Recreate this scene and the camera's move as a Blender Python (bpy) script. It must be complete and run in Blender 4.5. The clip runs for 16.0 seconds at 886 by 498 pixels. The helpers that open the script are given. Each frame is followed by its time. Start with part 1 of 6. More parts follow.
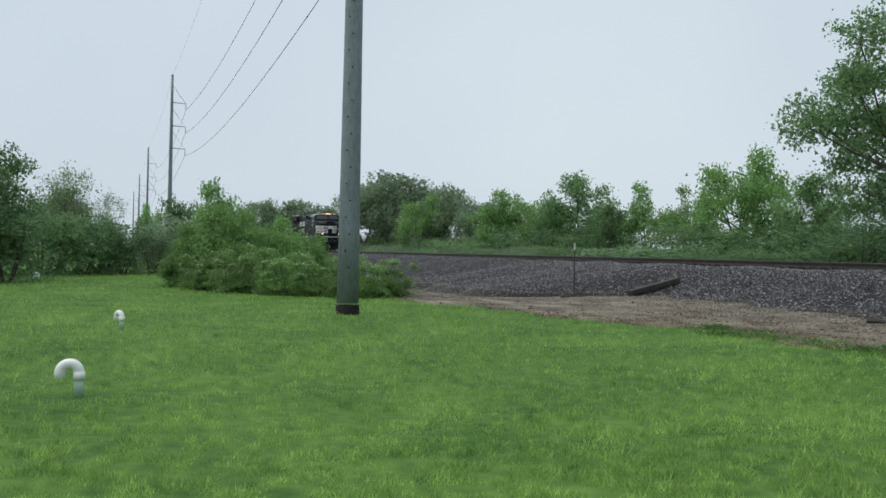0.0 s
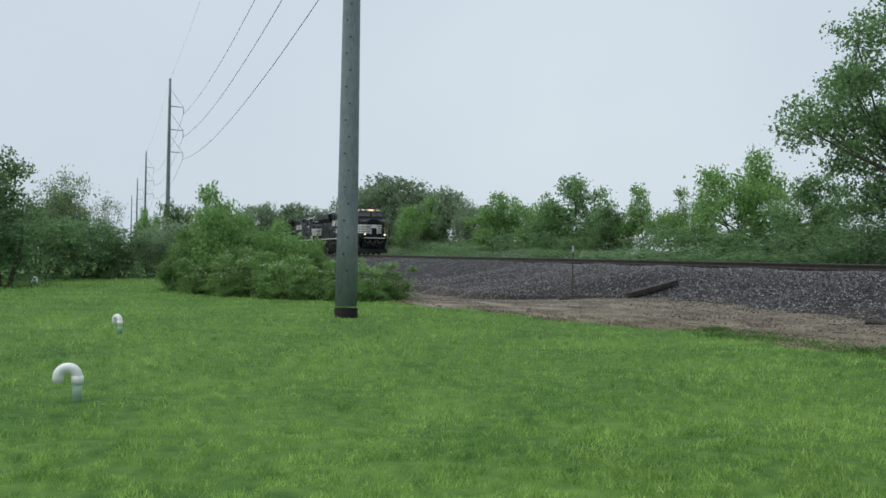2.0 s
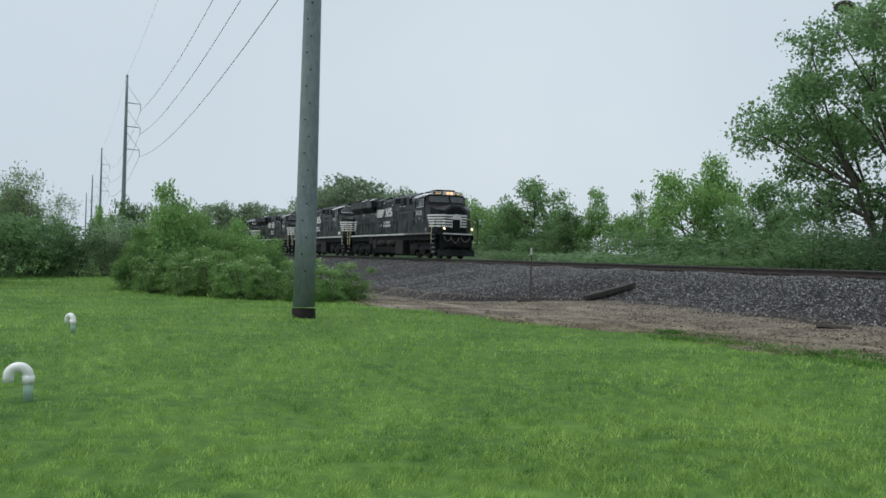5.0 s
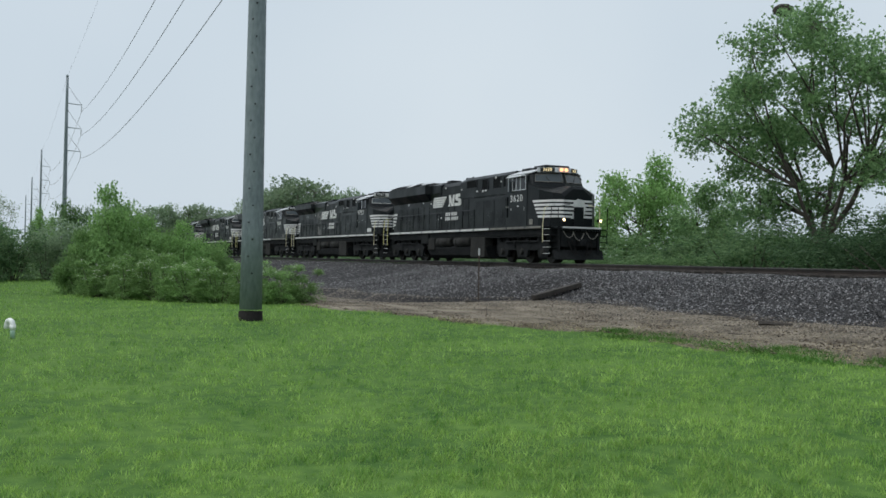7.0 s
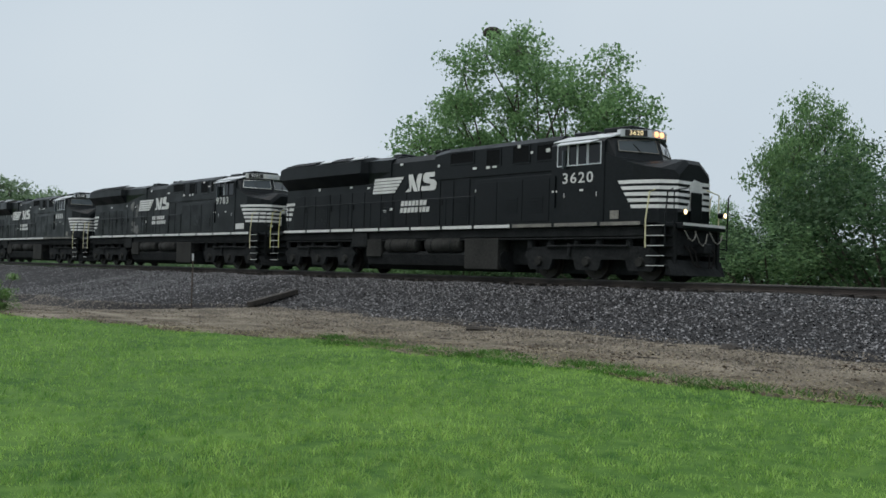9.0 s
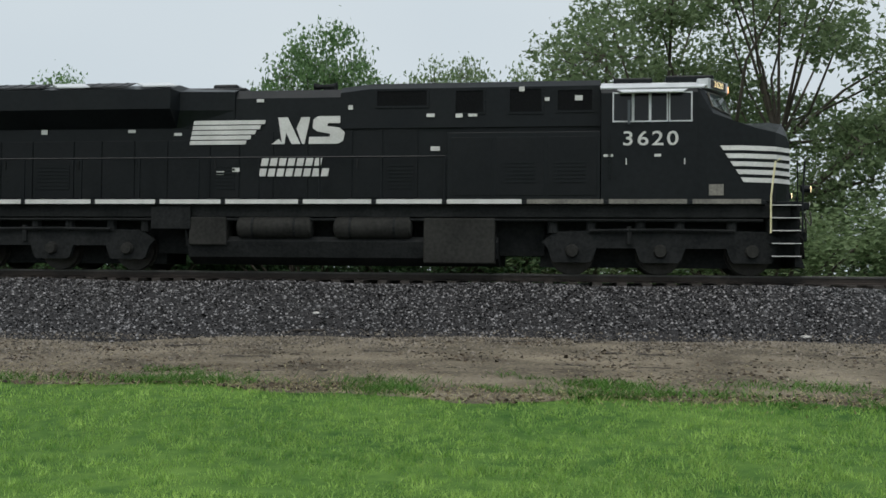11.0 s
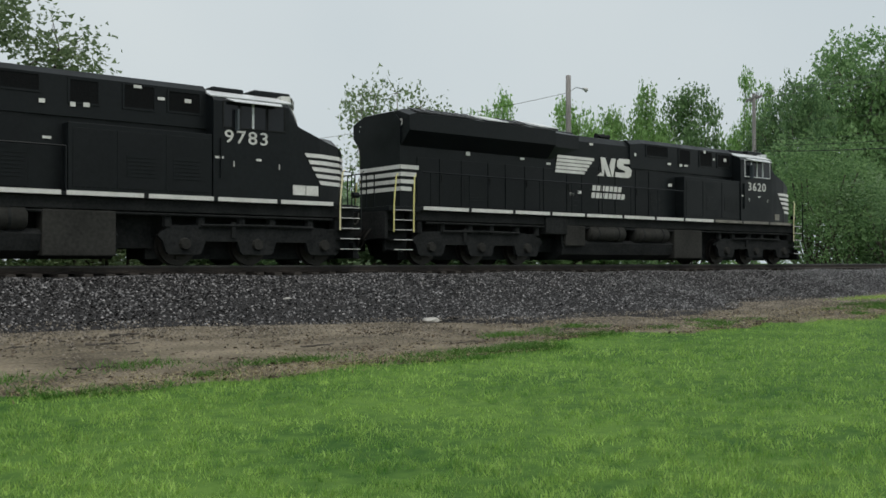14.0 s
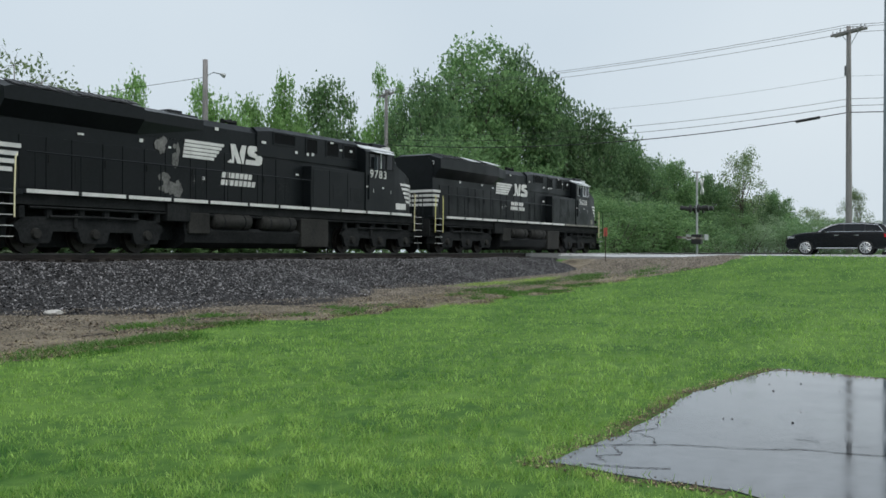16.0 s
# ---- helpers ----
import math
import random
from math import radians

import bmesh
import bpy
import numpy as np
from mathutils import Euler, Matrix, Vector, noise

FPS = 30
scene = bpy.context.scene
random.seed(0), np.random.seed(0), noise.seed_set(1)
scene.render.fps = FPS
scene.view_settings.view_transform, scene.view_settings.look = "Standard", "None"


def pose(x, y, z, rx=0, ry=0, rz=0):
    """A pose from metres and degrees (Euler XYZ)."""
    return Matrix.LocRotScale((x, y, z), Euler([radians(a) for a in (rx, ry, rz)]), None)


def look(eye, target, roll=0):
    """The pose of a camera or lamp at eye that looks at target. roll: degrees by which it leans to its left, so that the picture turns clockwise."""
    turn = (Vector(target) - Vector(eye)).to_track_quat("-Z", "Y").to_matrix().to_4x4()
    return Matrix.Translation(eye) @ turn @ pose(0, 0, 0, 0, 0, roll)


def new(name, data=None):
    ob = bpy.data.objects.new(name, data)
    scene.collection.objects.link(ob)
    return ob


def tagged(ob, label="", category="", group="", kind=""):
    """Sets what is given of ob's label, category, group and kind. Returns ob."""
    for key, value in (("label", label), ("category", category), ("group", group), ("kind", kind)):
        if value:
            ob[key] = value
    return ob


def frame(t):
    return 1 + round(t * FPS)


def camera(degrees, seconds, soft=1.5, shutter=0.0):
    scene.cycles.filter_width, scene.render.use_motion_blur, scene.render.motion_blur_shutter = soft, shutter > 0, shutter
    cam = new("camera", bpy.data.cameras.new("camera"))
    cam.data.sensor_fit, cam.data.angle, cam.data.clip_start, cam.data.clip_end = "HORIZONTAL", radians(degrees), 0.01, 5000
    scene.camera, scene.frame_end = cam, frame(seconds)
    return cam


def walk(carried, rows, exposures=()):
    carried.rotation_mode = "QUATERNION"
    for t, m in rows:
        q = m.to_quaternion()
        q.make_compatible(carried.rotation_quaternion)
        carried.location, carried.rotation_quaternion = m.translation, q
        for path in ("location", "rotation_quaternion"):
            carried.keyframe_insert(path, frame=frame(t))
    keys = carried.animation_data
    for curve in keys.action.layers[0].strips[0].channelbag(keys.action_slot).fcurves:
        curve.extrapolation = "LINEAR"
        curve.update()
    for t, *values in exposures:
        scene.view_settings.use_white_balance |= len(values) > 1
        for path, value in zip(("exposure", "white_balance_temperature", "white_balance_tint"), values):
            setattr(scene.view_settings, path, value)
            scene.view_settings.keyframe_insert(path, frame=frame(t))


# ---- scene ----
cam = camera(48.84, 16.0, soft=1.6)
EYE = Vector((0, 0, 1.6))
# seconds, heading from +y to the right, tilt up, roll
TURNS = [
    (0.0, -71.46, 0.23, 1.23), (0.5, -72.0, 0.21, 1.14), (1.0, -71.9, 0.28, 0.94), (1.5, -71.62, 0.41, 1.04), (2.0, -71.36, 0.4, 1.03),
    (2.5, -70.89, 0.08, 0.76), (3.0, -69.99, 0.2, 0.33), (3.5, -69.56, 0.76, 0.32), (4.0, -69.73, 0.74, 0.9), (4.2, -69.65, 0.7, 1.05),
    (6.3, -67.53, 0.23, 1.54), (6.5, -67.31, 0.25, 1.29), (7.0, -65.9, 0.66, 1.15), (7.5, -63.25, 1.55, 1.08), (8.0, -59.8, 1.95, 1.04),
    (8.5, -55.94, 1.29, 1.07), (9.0, -49.42, 1.46, 1.68), (9.5, -39.76, 2.26, 2.35), (10.0, -29.98, 2.29, 2.53), (10.2, -25.25, 1.91, 2.28),
    (12.3, 14.13, 0.79, -1.97), (12.5, 16.5, 0.6, -1.89), (13.0, 21.84, 0.49, -1.38), (13.5, 28.63, 0.4, -0.85), (14.0, 39.06, 0.87, -0.08),
    (14.5, 50.98, 1.56, 0.43), (15.0, 57.75, 1.39, 0.47), (15.5, 59.95, 0.67, 0.33), (16.0, 60.12, 0.19, 0.04)]


def way(az, el):
    a, e = radians(az), radians(el)
    return Vector((math.sin(a) * math.cos(e), math.cos(a) * math.cos(e), math.sin(e)))


walk(cam, [(t, look(EYE, EYE + way(az, el), roll)) for t, az, el, roll in TURNS],
     exposures=[(0, 0.23, 6500, 10), (8, 0.2, 6500, 10), (10.2, 0.12, 6500, 10), (12.3, 0.38, 7100, 9), (13.2, 0.41, 7100, 9), (14.0, 0.12, 6900, 9), (14.6, 0.04, 6500, 10), (15.0, -0.02, 6500, 10), (15.5, 0.15, 6500, 10), (16, 0.26, 6500, 10)])

# ---- sky and sun: an overcast, rainy day ----
world = bpy.data.worlds.new("overcast_sky")
scene.world = world
world.use_nodes = True
wn, wl = world.node_tree.nodes, world.node_tree.links
bg = wn["Background"]
sky = wn.new("ShaderNodeTexSky")
sky.sky_type, sky.sun_disc = "NISHITA", False
sky.sun_elevation, sky.sun_rotation = radians(58), radians(200)
sky.air_density, sky.dust_density = 1.0, 6.0
dim = wn.new("ShaderNodeVectorMath")
dim.operation = "SCALE"
dim.inputs["Scale"].default_value = 0.06
cloud = wn.new("ShaderNodeTexNoise")
cloud.inputs["Scale"].default_value, cloud.inputs["Detail"].default_value = 1.6, 3
ramp = wn.new("ShaderNodeValToRGB")
ramp.color_ramp.elements[0].position, ramp.color_ramp.elements[0].color = 0.3, (0.52, 0.61, 0.69, 1)
ramp.color_ramp.elements[1].position, ramp.color_ramp.elements[1].color = 0.7, (0.635, 0.71, 0.765, 1)
veil = wn.new("ShaderNodeMix")
veil.data_type = "RGBA"
veil.inputs[0].default_value = 0.9
wl.new(sky.outputs[0], dim.inputs[0])
wl.new(cloud.outputs["Fac"], ramp.inputs[0])
wl.new(dim.outputs[0], veil.inputs[6])
wl.new(ramp.outputs[0], veil.inputs[7])
wl.new(veil.outputs[2], bg.inputs[0])
bg.inputs[1].default_value = 1.0
sun = new("sun", bpy.data.lights.new("sun", "SUN"))
sun.data.energy, sun.data.angle, sun.data.color = 1.5, radians(60), (1.0, 0.98, 0.94)
sun.matrix_world = look((0, 0, 60), (12, 25, 0))


# ---- materials ----
def mat(name, c1, c2, scales=(2.0, 30.0), rough=0.6, metal=0.0, bump=0.15, bump_scale=60.0, rough2=None, spec=0.5, stretch=None):
    """Two colours mixed by noise of a coarse and a fine scale, with fine relief."""
    m = bpy.data.materials.new(name)
    m.use_nodes = True
    n, l = m.node_tree.nodes, m.node_tree.links
    p = n["Principled BSDF"]
    tc = n.new("ShaderNodeTexCoord")
    src = tc.outputs["Object"]
    if stretch:
        mp = n.new("ShaderNodeMapping")
        mp.inputs["Scale"].default_value = stretch
        l.new(src, mp.inputs[0])
        src = mp.outputs[0]
    a, b = n.new("ShaderNodeTexNoise"), n.new("ShaderNodeTexNoise")
    a.inputs["Scale"].default_value, b.inputs["Scale"].default_value = scales
    a.inputs["Detail"].default_value = b.inputs["Detail"].default_value = 5
    l.new(src, a.inputs["Vector"]), l.new(src, b.inputs["Vector"])
    add = n.new("ShaderNodeMath")
    add.operation = "ADD"
    l.new(a.outputs["Fac"], add.inputs[0]), l.new(b.outputs["Fac"], add.inputs[1])
    r = n.new("ShaderNodeMapRange")
    r.inputs["From Min"].default_value, r.inputs["From Max"].default_value = 0.72, 1.28
    l.new(add.outputs[0], r.inputs["Value"])
    mix = n.new("ShaderNodeMix")
    mix.data_type = "RGBA"
    mix.inputs[6].default_value, mix.inputs[7].default_value = (*c1, 1), (*c2, 1)
    l.new(r.outputs[0], mix.inputs[0])
    l.new(mix.outputs[2], p.inputs["Base Color"])
    p.inputs["Roughness"].default_value, p.inputs["Metallic"].default_value = rough, metal
    p.inputs["Specular IOR Level"].default_value = spec
    if rough2 is not None:
        rr = n.new("ShaderNodeMapRange")
        rr.inputs["From Min"].default_value, rr.inputs["From Max"].default_value = 0.35, 0.65
        rr.inputs["To Min"].default_value, rr.inputs["To Max"].default_value = rough, rough2
        l.new(a.outputs["Fac"], rr.inputs["Value"]), l.new(rr.outputs[0], p.inputs["Roughness"])
    if bump:
        bn, bu = n.new("ShaderNodeTexNoise"), n.new("ShaderNodeBump")
        bn.inputs["Scale"].default_value, bn.inputs["Detail"].default_value = bump_scale, 4
        bu.inputs["Strength"].default_value, bu.inputs["Distance"].default_value = bump, 0.02
        l.new(src, bn.inputs["Vector"]), l.new(bn.outputs["Fac"], bu.inputs["Height"]), l.new(bu.outputs[0], p.inputs["Normal"])
    return m


def leaf_mat(name, c1, c2, translucent=0.5, rough=0.55, world_scale=0.0, power=1.0):
    """Leaves: a colour for each leaf between two, varied from plant to plant, partly letting light through."""
    m = bpy.data.materials.new(name)
    m.use_nodes = True
    n, l = m.node_tree.nodes, m.node_tree.links
    p, out = n["Principled BSDF"], n["Material Output"]
    geo, info = n.new("ShaderNodeNewGeometry"), n.new("ShaderNodeObjectInfo")
    mix = n.new("ShaderNodeMix")
    mix.data_type = "RGBA"
    mix.inputs[6].default_value, mix.inputs[7].default_value = (*c1, 1), (*c2, 1)
    if world_scale:
        tc, ns, ad = n.new("ShaderNodeTexCoord"), n.new("ShaderNodeTexNoise"), n.new("ShaderNodeMath")
        ns.inputs["Scale"].default_value, ns.inputs["Detail"].default_value, ns.inputs["Roughness"].default_value = world_scale, 5, 0.6
        l.new(tc.outputs["Object"], ns.inputs["Vector"])
        ad.operation = "MULTIPLY_ADD"
        ad.inputs[1].default_value, ad.inputs[2].default_value = 1.5, -1.37
        l.new(ns.outputs["Fac"], ad.inputs[0])
        fine, fm = n.new("ShaderNodeTexNoise"), n.new("ShaderNodeMath")
        fine.inputs["Scale"].default_value, fine.inputs["Detail"].default_value = world_scale * 9, 3
        l.new(tc.outputs["Object"], fine.inputs["Vector"])
        fm.operation = "MULTIPLY_ADD"
        fm.inputs[1].default_value = 2.0
        l.new(fine.outputs["Fac"], fm.inputs[0]), l.new(ad.outputs[0], fm.inputs[2])
        av = n.new("ShaderNodeMath")
        av.operation = "MULTIPLY_ADD"
        av.inputs[1].default_value = 0.36
        l.new(geo.outputs["Random Per Island"], av.inputs[0]), l.new(fm.outputs[0], av.inputs[2])
        l.new(av.outputs[0], mix.inputs[0])
    else:
        pw = n.new("ShaderNodeMath")
        pw.operation, pw.inputs[1].default_value = "POWER", power
        l.new(geo.outputs["Random Per Island"], pw.inputs[0]), l.new(pw.outputs[0], mix.inputs[0])
    hsv = n.new("ShaderNodeHueSaturation")
    mr = n.new("ShaderNodeMapRange")
    mr.inputs["To Min"].default_value, mr.inputs["To Max"].default_value = 0.8, 1.2
    l.new(info.outputs["Random"], mr.inputs["Value"]), l.new(mr.outputs[0], hsv.inputs["Value"])
    l.new(mix.outputs[2], hsv.inputs["Color"])
    l.new(hsv.outputs[0], p.inputs["Base Color"])
    p.inputs["Roughness"].default_value = rough
    p.inputs["Specular IOR Level"].default_value = 0.25
    tr, ms = n.new("ShaderNodeBsdfTranslucent"), n.new("ShaderNodeMixShader")
    l.new(hsv.outputs[0], tr.inputs["Color"])
    ms.inputs[0].default_value = translucent
    l.new(p.outputs[0], ms.inputs[1]), l.new(tr.outputs[0], ms.inputs[2]), l.new(ms.outputs[0], out.inputs["Surface"])
    return m


def plain(name, c, rough=0.5, metal=0.0, glow=0.0, alpha=None):
    m = bpy.data.materials.new(name)
    m.use_nodes = True
    p = m.node_tree.nodes["Principled BSDF"]
    p.inputs["Base Color"].default_value, p.inputs["Roughness"].default_value, p.inputs["Metallic"].default_value = (*c, 1), rough, metal
    if glow:
        p.inputs["Emission Color"].default_value, p.inputs["Emission Strength"].default_value = (*c, 1), glow
    return m


M = {
    "grass_soil": mat("grass_soil", (0.026, 0.082, 0.013), (0.11, 0.205, 0.038), (0.5, 5.0), 0.85, bump=0.8, bump_scale=30, spec=0.15),
    "blade": leaf_mat("grass_blade", (0.058, 0.178, 0.031), (0.4, 0.59, 0.15), 0.3, 0.5, 0.55),
    "tip": leaf_mat("grass_tip", (0.18, 0.33, 0.06), (0.42, 0.54, 0.16), 0.35, 0.45),
    "tuft": leaf_mat("weed_tuft", (0.05, 0.14, 0.02), (0.11, 0.24, 0.045), 0.3, 0.5),
    "straw": leaf_mat("dry_straw", (0.22, 0.18, 0.09), (0.5, 0.45, 0.26), 0.2, 0.6),
    "dirt": mat("wet_dirt", (0.034, 0.028, 0.02), (0.255, 0.215, 0.155), (0.9, 24.0), 0.9, bump=0.8, bump_scale=30, rough2=0.6, spec=0.25, stretch=(0.75, 1.1, 1)),
    "clod": leaf_mat("mud_clod", (0.02, 0.014, 0.01), (0.12, 0.09, 0.06), 0.0, 0.8),
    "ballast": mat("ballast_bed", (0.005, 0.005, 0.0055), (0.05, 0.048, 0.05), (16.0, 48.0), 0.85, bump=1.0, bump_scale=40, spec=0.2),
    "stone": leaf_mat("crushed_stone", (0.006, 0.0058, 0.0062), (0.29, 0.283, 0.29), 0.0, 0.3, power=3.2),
    "gravel": leaf_mat("pale_gravel", (0.07, 0.06, 0.048), (0.33, 0.29, 0.24), 0.0, 0.6, power=1.4),
    "pale_stone": mat("pale_stone", (0.3, 0.29, 0.27), (0.48, 0.47, 0.45), (5, 40), 0.6),
    "asphalt": mat("wet_asphalt", (0.022, 0.027, 0.034), (0.1, 0.108, 0.122), (0.9, 7.0), 0.03, bump=0.03, bump_scale=3, rough2=0.16, spec=1.0),
    "crack": plain("crack_filler", (0.004, 0.004, 0.004), 1.0),
    # base far paler than asphalt: the wet road's sky reflection as colour
    "road": mat("road_sheen_grey", (0.3, 0.3, 0.3), (0.42, 0.42, 0.42), (0.8, 30.0), 0.16, bump=0.03, bump_scale=20, rough2=0.32),
    "line_white": mat("road_marking", (0.6, 0.6, 0.58), (0.75, 0.75, 0.73), (3, 30), 0.4),
    "rail": mat("rail_steel", (0.018, 0.014, 0.012), (0.045, 0.034, 0.028), (3, 40), 0.7, 0.2),
    "railhead": mat("rail_head", (0.04, 0.038, 0.036), (0.1, 0.095, 0.09), (3, 40), 0.45, 0.6),
    "tie": mat("creosoted_timber", (0.022, 0.018, 0.015), (0.06, 0.05, 0.042), (2, 25), 0.75, bump=0.5, stretch=(3, 1, 3)),
    "bark": mat("bark", (0.05, 0.042, 0.034), (0.13, 0.11, 0.09), (3, 25), 0.9, bump=0.6),
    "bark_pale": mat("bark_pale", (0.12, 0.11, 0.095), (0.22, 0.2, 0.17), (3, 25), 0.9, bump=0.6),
    "leaf_mid": leaf_mat("leaf_mid", (0.1, 0.19, 0.082), (0.24, 0.385, 0.165)),
    "leaf_light": leaf_mat("leaf_light", (0.14, 0.26, 0.085), (0.28, 0.46, 0.165)),
    "leaf_weed": leaf_mat("leaf_weed", (0.13, 0.25, 0.078), (0.31, 0.49, 0.175)),
    "leaf_dark": leaf_mat("leaf_dark", (0.085, 0.17, 0.08), (0.215, 0.34, 0.155)),
    "leaf_deep": leaf_mat("leaf_deep", (0.04, 0.088, 0.042), (0.105, 0.18, 0.085)),
    # grey-green leaves, paled so the colour itself carries the distant haze
    "leaf_grey_haze": leaf_mat("leaf_grey_haze", (0.165, 0.245, 0.15), (0.31, 0.42, 0.25)),
    "leaf_spring": leaf_mat("leaf_spring", (0.14, 0.21, 0.1), (0.28, 0.37, 0.19)),
    "flower": plain("flower_white", (0.75, 0.75, 0.68), 0.7),
    "pvc": mat("white_pvc", (0.74, 0.75, 0.74), (0.84, 0.85, 0.84), (4, 40), 0.35, bump=0.02),
    "pvc_green": mat("pale_green_pvc", (0.3, 0.45, 0.36), (0.4, 0.55, 0.46), (4, 40), 0.35, bump=0.02),
    "galv": mat("galvanised_steel", (0.14, 0.172, 0.19), (0.25, 0.285, 0.31), (1.5, 14), 0.55, 0.15, bump=0.15, stretch=(1, 1, 0.35)),
    "collar": mat("tarred_sleeve", (0.011, 0.0105, 0.0105), (0.026, 0.024, 0.0225), (4, 30), 0.85, bump=0.3, spec=0.1),
    "rust": mat("rusty_steel", (0.035, 0.026, 0.021), (0.075, 0.05, 0.036), (4, 30), 0.8),
    "pole_wood": mat("pole_timber", (0.17, 0.16, 0.16), (0.3, 0.285, 0.28), (2, 25), 0.85, bump=0.4, stretch=(4, 4, 0.4)),
    "wire": plain("wire_aluminium", (0.09, 0.09, 0.1), 0.6),
    "cable": plain("cable_black", (0.015, 0.015, 0.016), 0.6),
    "ceramic": plain("insulator", (0.16, 0.17, 0.18), 0.3),
    "loco": mat("loco_black_paint", (0.0042, 0.0058, 0.0068), (0.0088, 0.0112, 0.013), (0.9, 9.0), 0.28, bump=0.05, bump_scale=8, rough2=0.5, spec=0.2),
    "screen": mat("intake_screen", (0.003, 0.0035, 0.004), (0.009, 0.01, 0.011), (25, 60), 0.8, bump=0.6, bump_scale=40, spec=0.1),
    "loco_door": mat("loco_door_paint", (0.0038, 0.005, 0.006), (0.008, 0.01, 0.0118), (1.5, 12.0), 0.34, bump=0.04, bump_scale=10, rough2=0.55, spec=0.2),
    "grime": mat("underframe_grime", (0.009, 0.0104, 0.011), (0.026, 0.0275, 0.028), (2.0, 14.0), 0.85, bump=0.4, bump_scale=20, spec=0.15),
    "primer": mat("bare_primer", (0.05, 0.05, 0.048), (0.2, 0.2, 0.19), (3.0, 14.0), 0.7, bump=0.05),
    "dust": mat("dusty_tank", (0.019, 0.019, 0.018), (0.04, 0.04, 0.037), (1.2, 12.0), 0.8, bump=0.2, bump_scale=20, spec=0.15),
    "mesh": mat("radiator_mesh", (0.012, 0.012, 0.014), (0.05, 0.05, 0.055), (30, 60), 0.6, 0.3, bump=0.8, bump_scale=25),
    "white": mat("white_paint", (0.52, 0.52, 0.5), (0.72, 0.72, 0.7), (2.5, 25.0), 0.45, bump=0.03),
    "stripe_dull": mat("stripe_dull", (0.1, 0.095, 0.085), (0.24, 0.23, 0.2), (2.5, 20.0), 0.6, bump=0.03),
    # grey-white trim paint; on the roof slopes it stands for reflected sky
    "silver": mat("grey_white_trim_and_sheen", (0.5, 0.52, 0.54), (0.66, 0.68, 0.7), (2.5, 25.0), 0.35, bump=0.05),
    "cream": mat("cream_handrail", (0.62, 0.56, 0.3), (0.78, 0.74, 0.5), (5, 40), 0.5, bump=0),
    "yellowish": mat("yellow_handrail", (0.6, 0.55, 0.18), (0.72, 0.68, 0.3), (5, 40), 0.5, bump=0),
    "glass": plain("dark_cab_glass", (0.008, 0.01, 0.012), 0.08),
    "glass_pale": plain("windscreen_glass", (0.05, 0.062, 0.068), 0.05),
    "wheel": mat("wheel_steel", (0.02, 0.018, 0.016), (0.05, 0.045, 0.04), (5, 30), 0.6, 0.4),
    "lamp_on": plain("lamp_lit", (1.0, 0.8, 0.45), 0.3, 0, 2.5),
    "lamp_board": plain("number_board_lit", (1.0, 0.8, 0.45), 0.4, 0, 0.55),
    "lamp_warm": plain("headlight_lit", (1.0, 0.45, 0.2), 0.3, 0, 2.0),
    "boxcar": mat("boxcar_brown", (0.16, 0.07, 0.042), (0.26, 0.13, 0.085), (0.8, 9.0), 0.7, bump=0.1),
    "boxcar_grey": mat("boxcar_roof", (0.24, 0.2, 0.18), (0.36, 0.32, 0.29), (0.8, 9.0), 0.6, bump=0.1),
    "car_black": plain("car_black", (0.006, 0.008, 0.01), 0.12),
    "chrome": plain("chrome", (0.75, 0.76, 0.77), 0.15, 1.0),
    "tyre": plain("tyre_rubber", (0.012, 0.012, 0.012), 0.8),
    "alloy": plain("alloy_wheel", (0.62, 0.63, 0.64), 0.3, 0.8),
    "tail": plain("tail_lamp", (0.5, 0.01, 0.015), 0.25),
    "red": mat("red_reflector", (0.36, 0.07, 0.05), (0.46, 0.11, 0.08), (5, 40), 0.5),
    "black_plate": plain("signal_black", (0.012, 0.012, 0.012), 0.5),
    "signal_grey": mat("signal_mast", (0.36, 0.37, 0.38), (0.5, 0.51, 0.52), (3, 30), 0.45, 0.3),
    "twig": plain("nest_twigs", (0.03, 0.024, 0.018), 0.9),
}

M["glass"].node_tree.nodes["Principled BSDF"].inputs["Specular IOR Level"].default_value = 0.3
M["crack"].node_tree.nodes["Principled BSDF"].inputs["Specular IOR Level"].default_value = 0.0

# ---- mesh helpers ----
def part(name, bm, material, parent=None, label="", smooth=False):
    """Links a bmesh as one mesh object, under a thing or part if one is given."""
    me = bpy.data.meshes.new(name)
    bm.to_mesh(me)
    bm.free()
    if smooth:
        for f in me.polygons:
            f.use_smooth = True
    me.materials.append(M[material])
    ob = new(name, me)
    ob.parent = parent
    if label:
        ob["label"] = label
    return ob


def shared(name, ob, parent, m):
    """A further piece on the mesh of ob."""
    o = new(name, ob.data)
    o.parent = parent
    o.matrix_basis = m
    return o


def thing(name, m, label, category, group="", kind=""):
    ob = new(name)
    ob.empty_display_size = 0.2
    ob.matrix_basis = m
    return tagged(ob, label, category, group, kind)


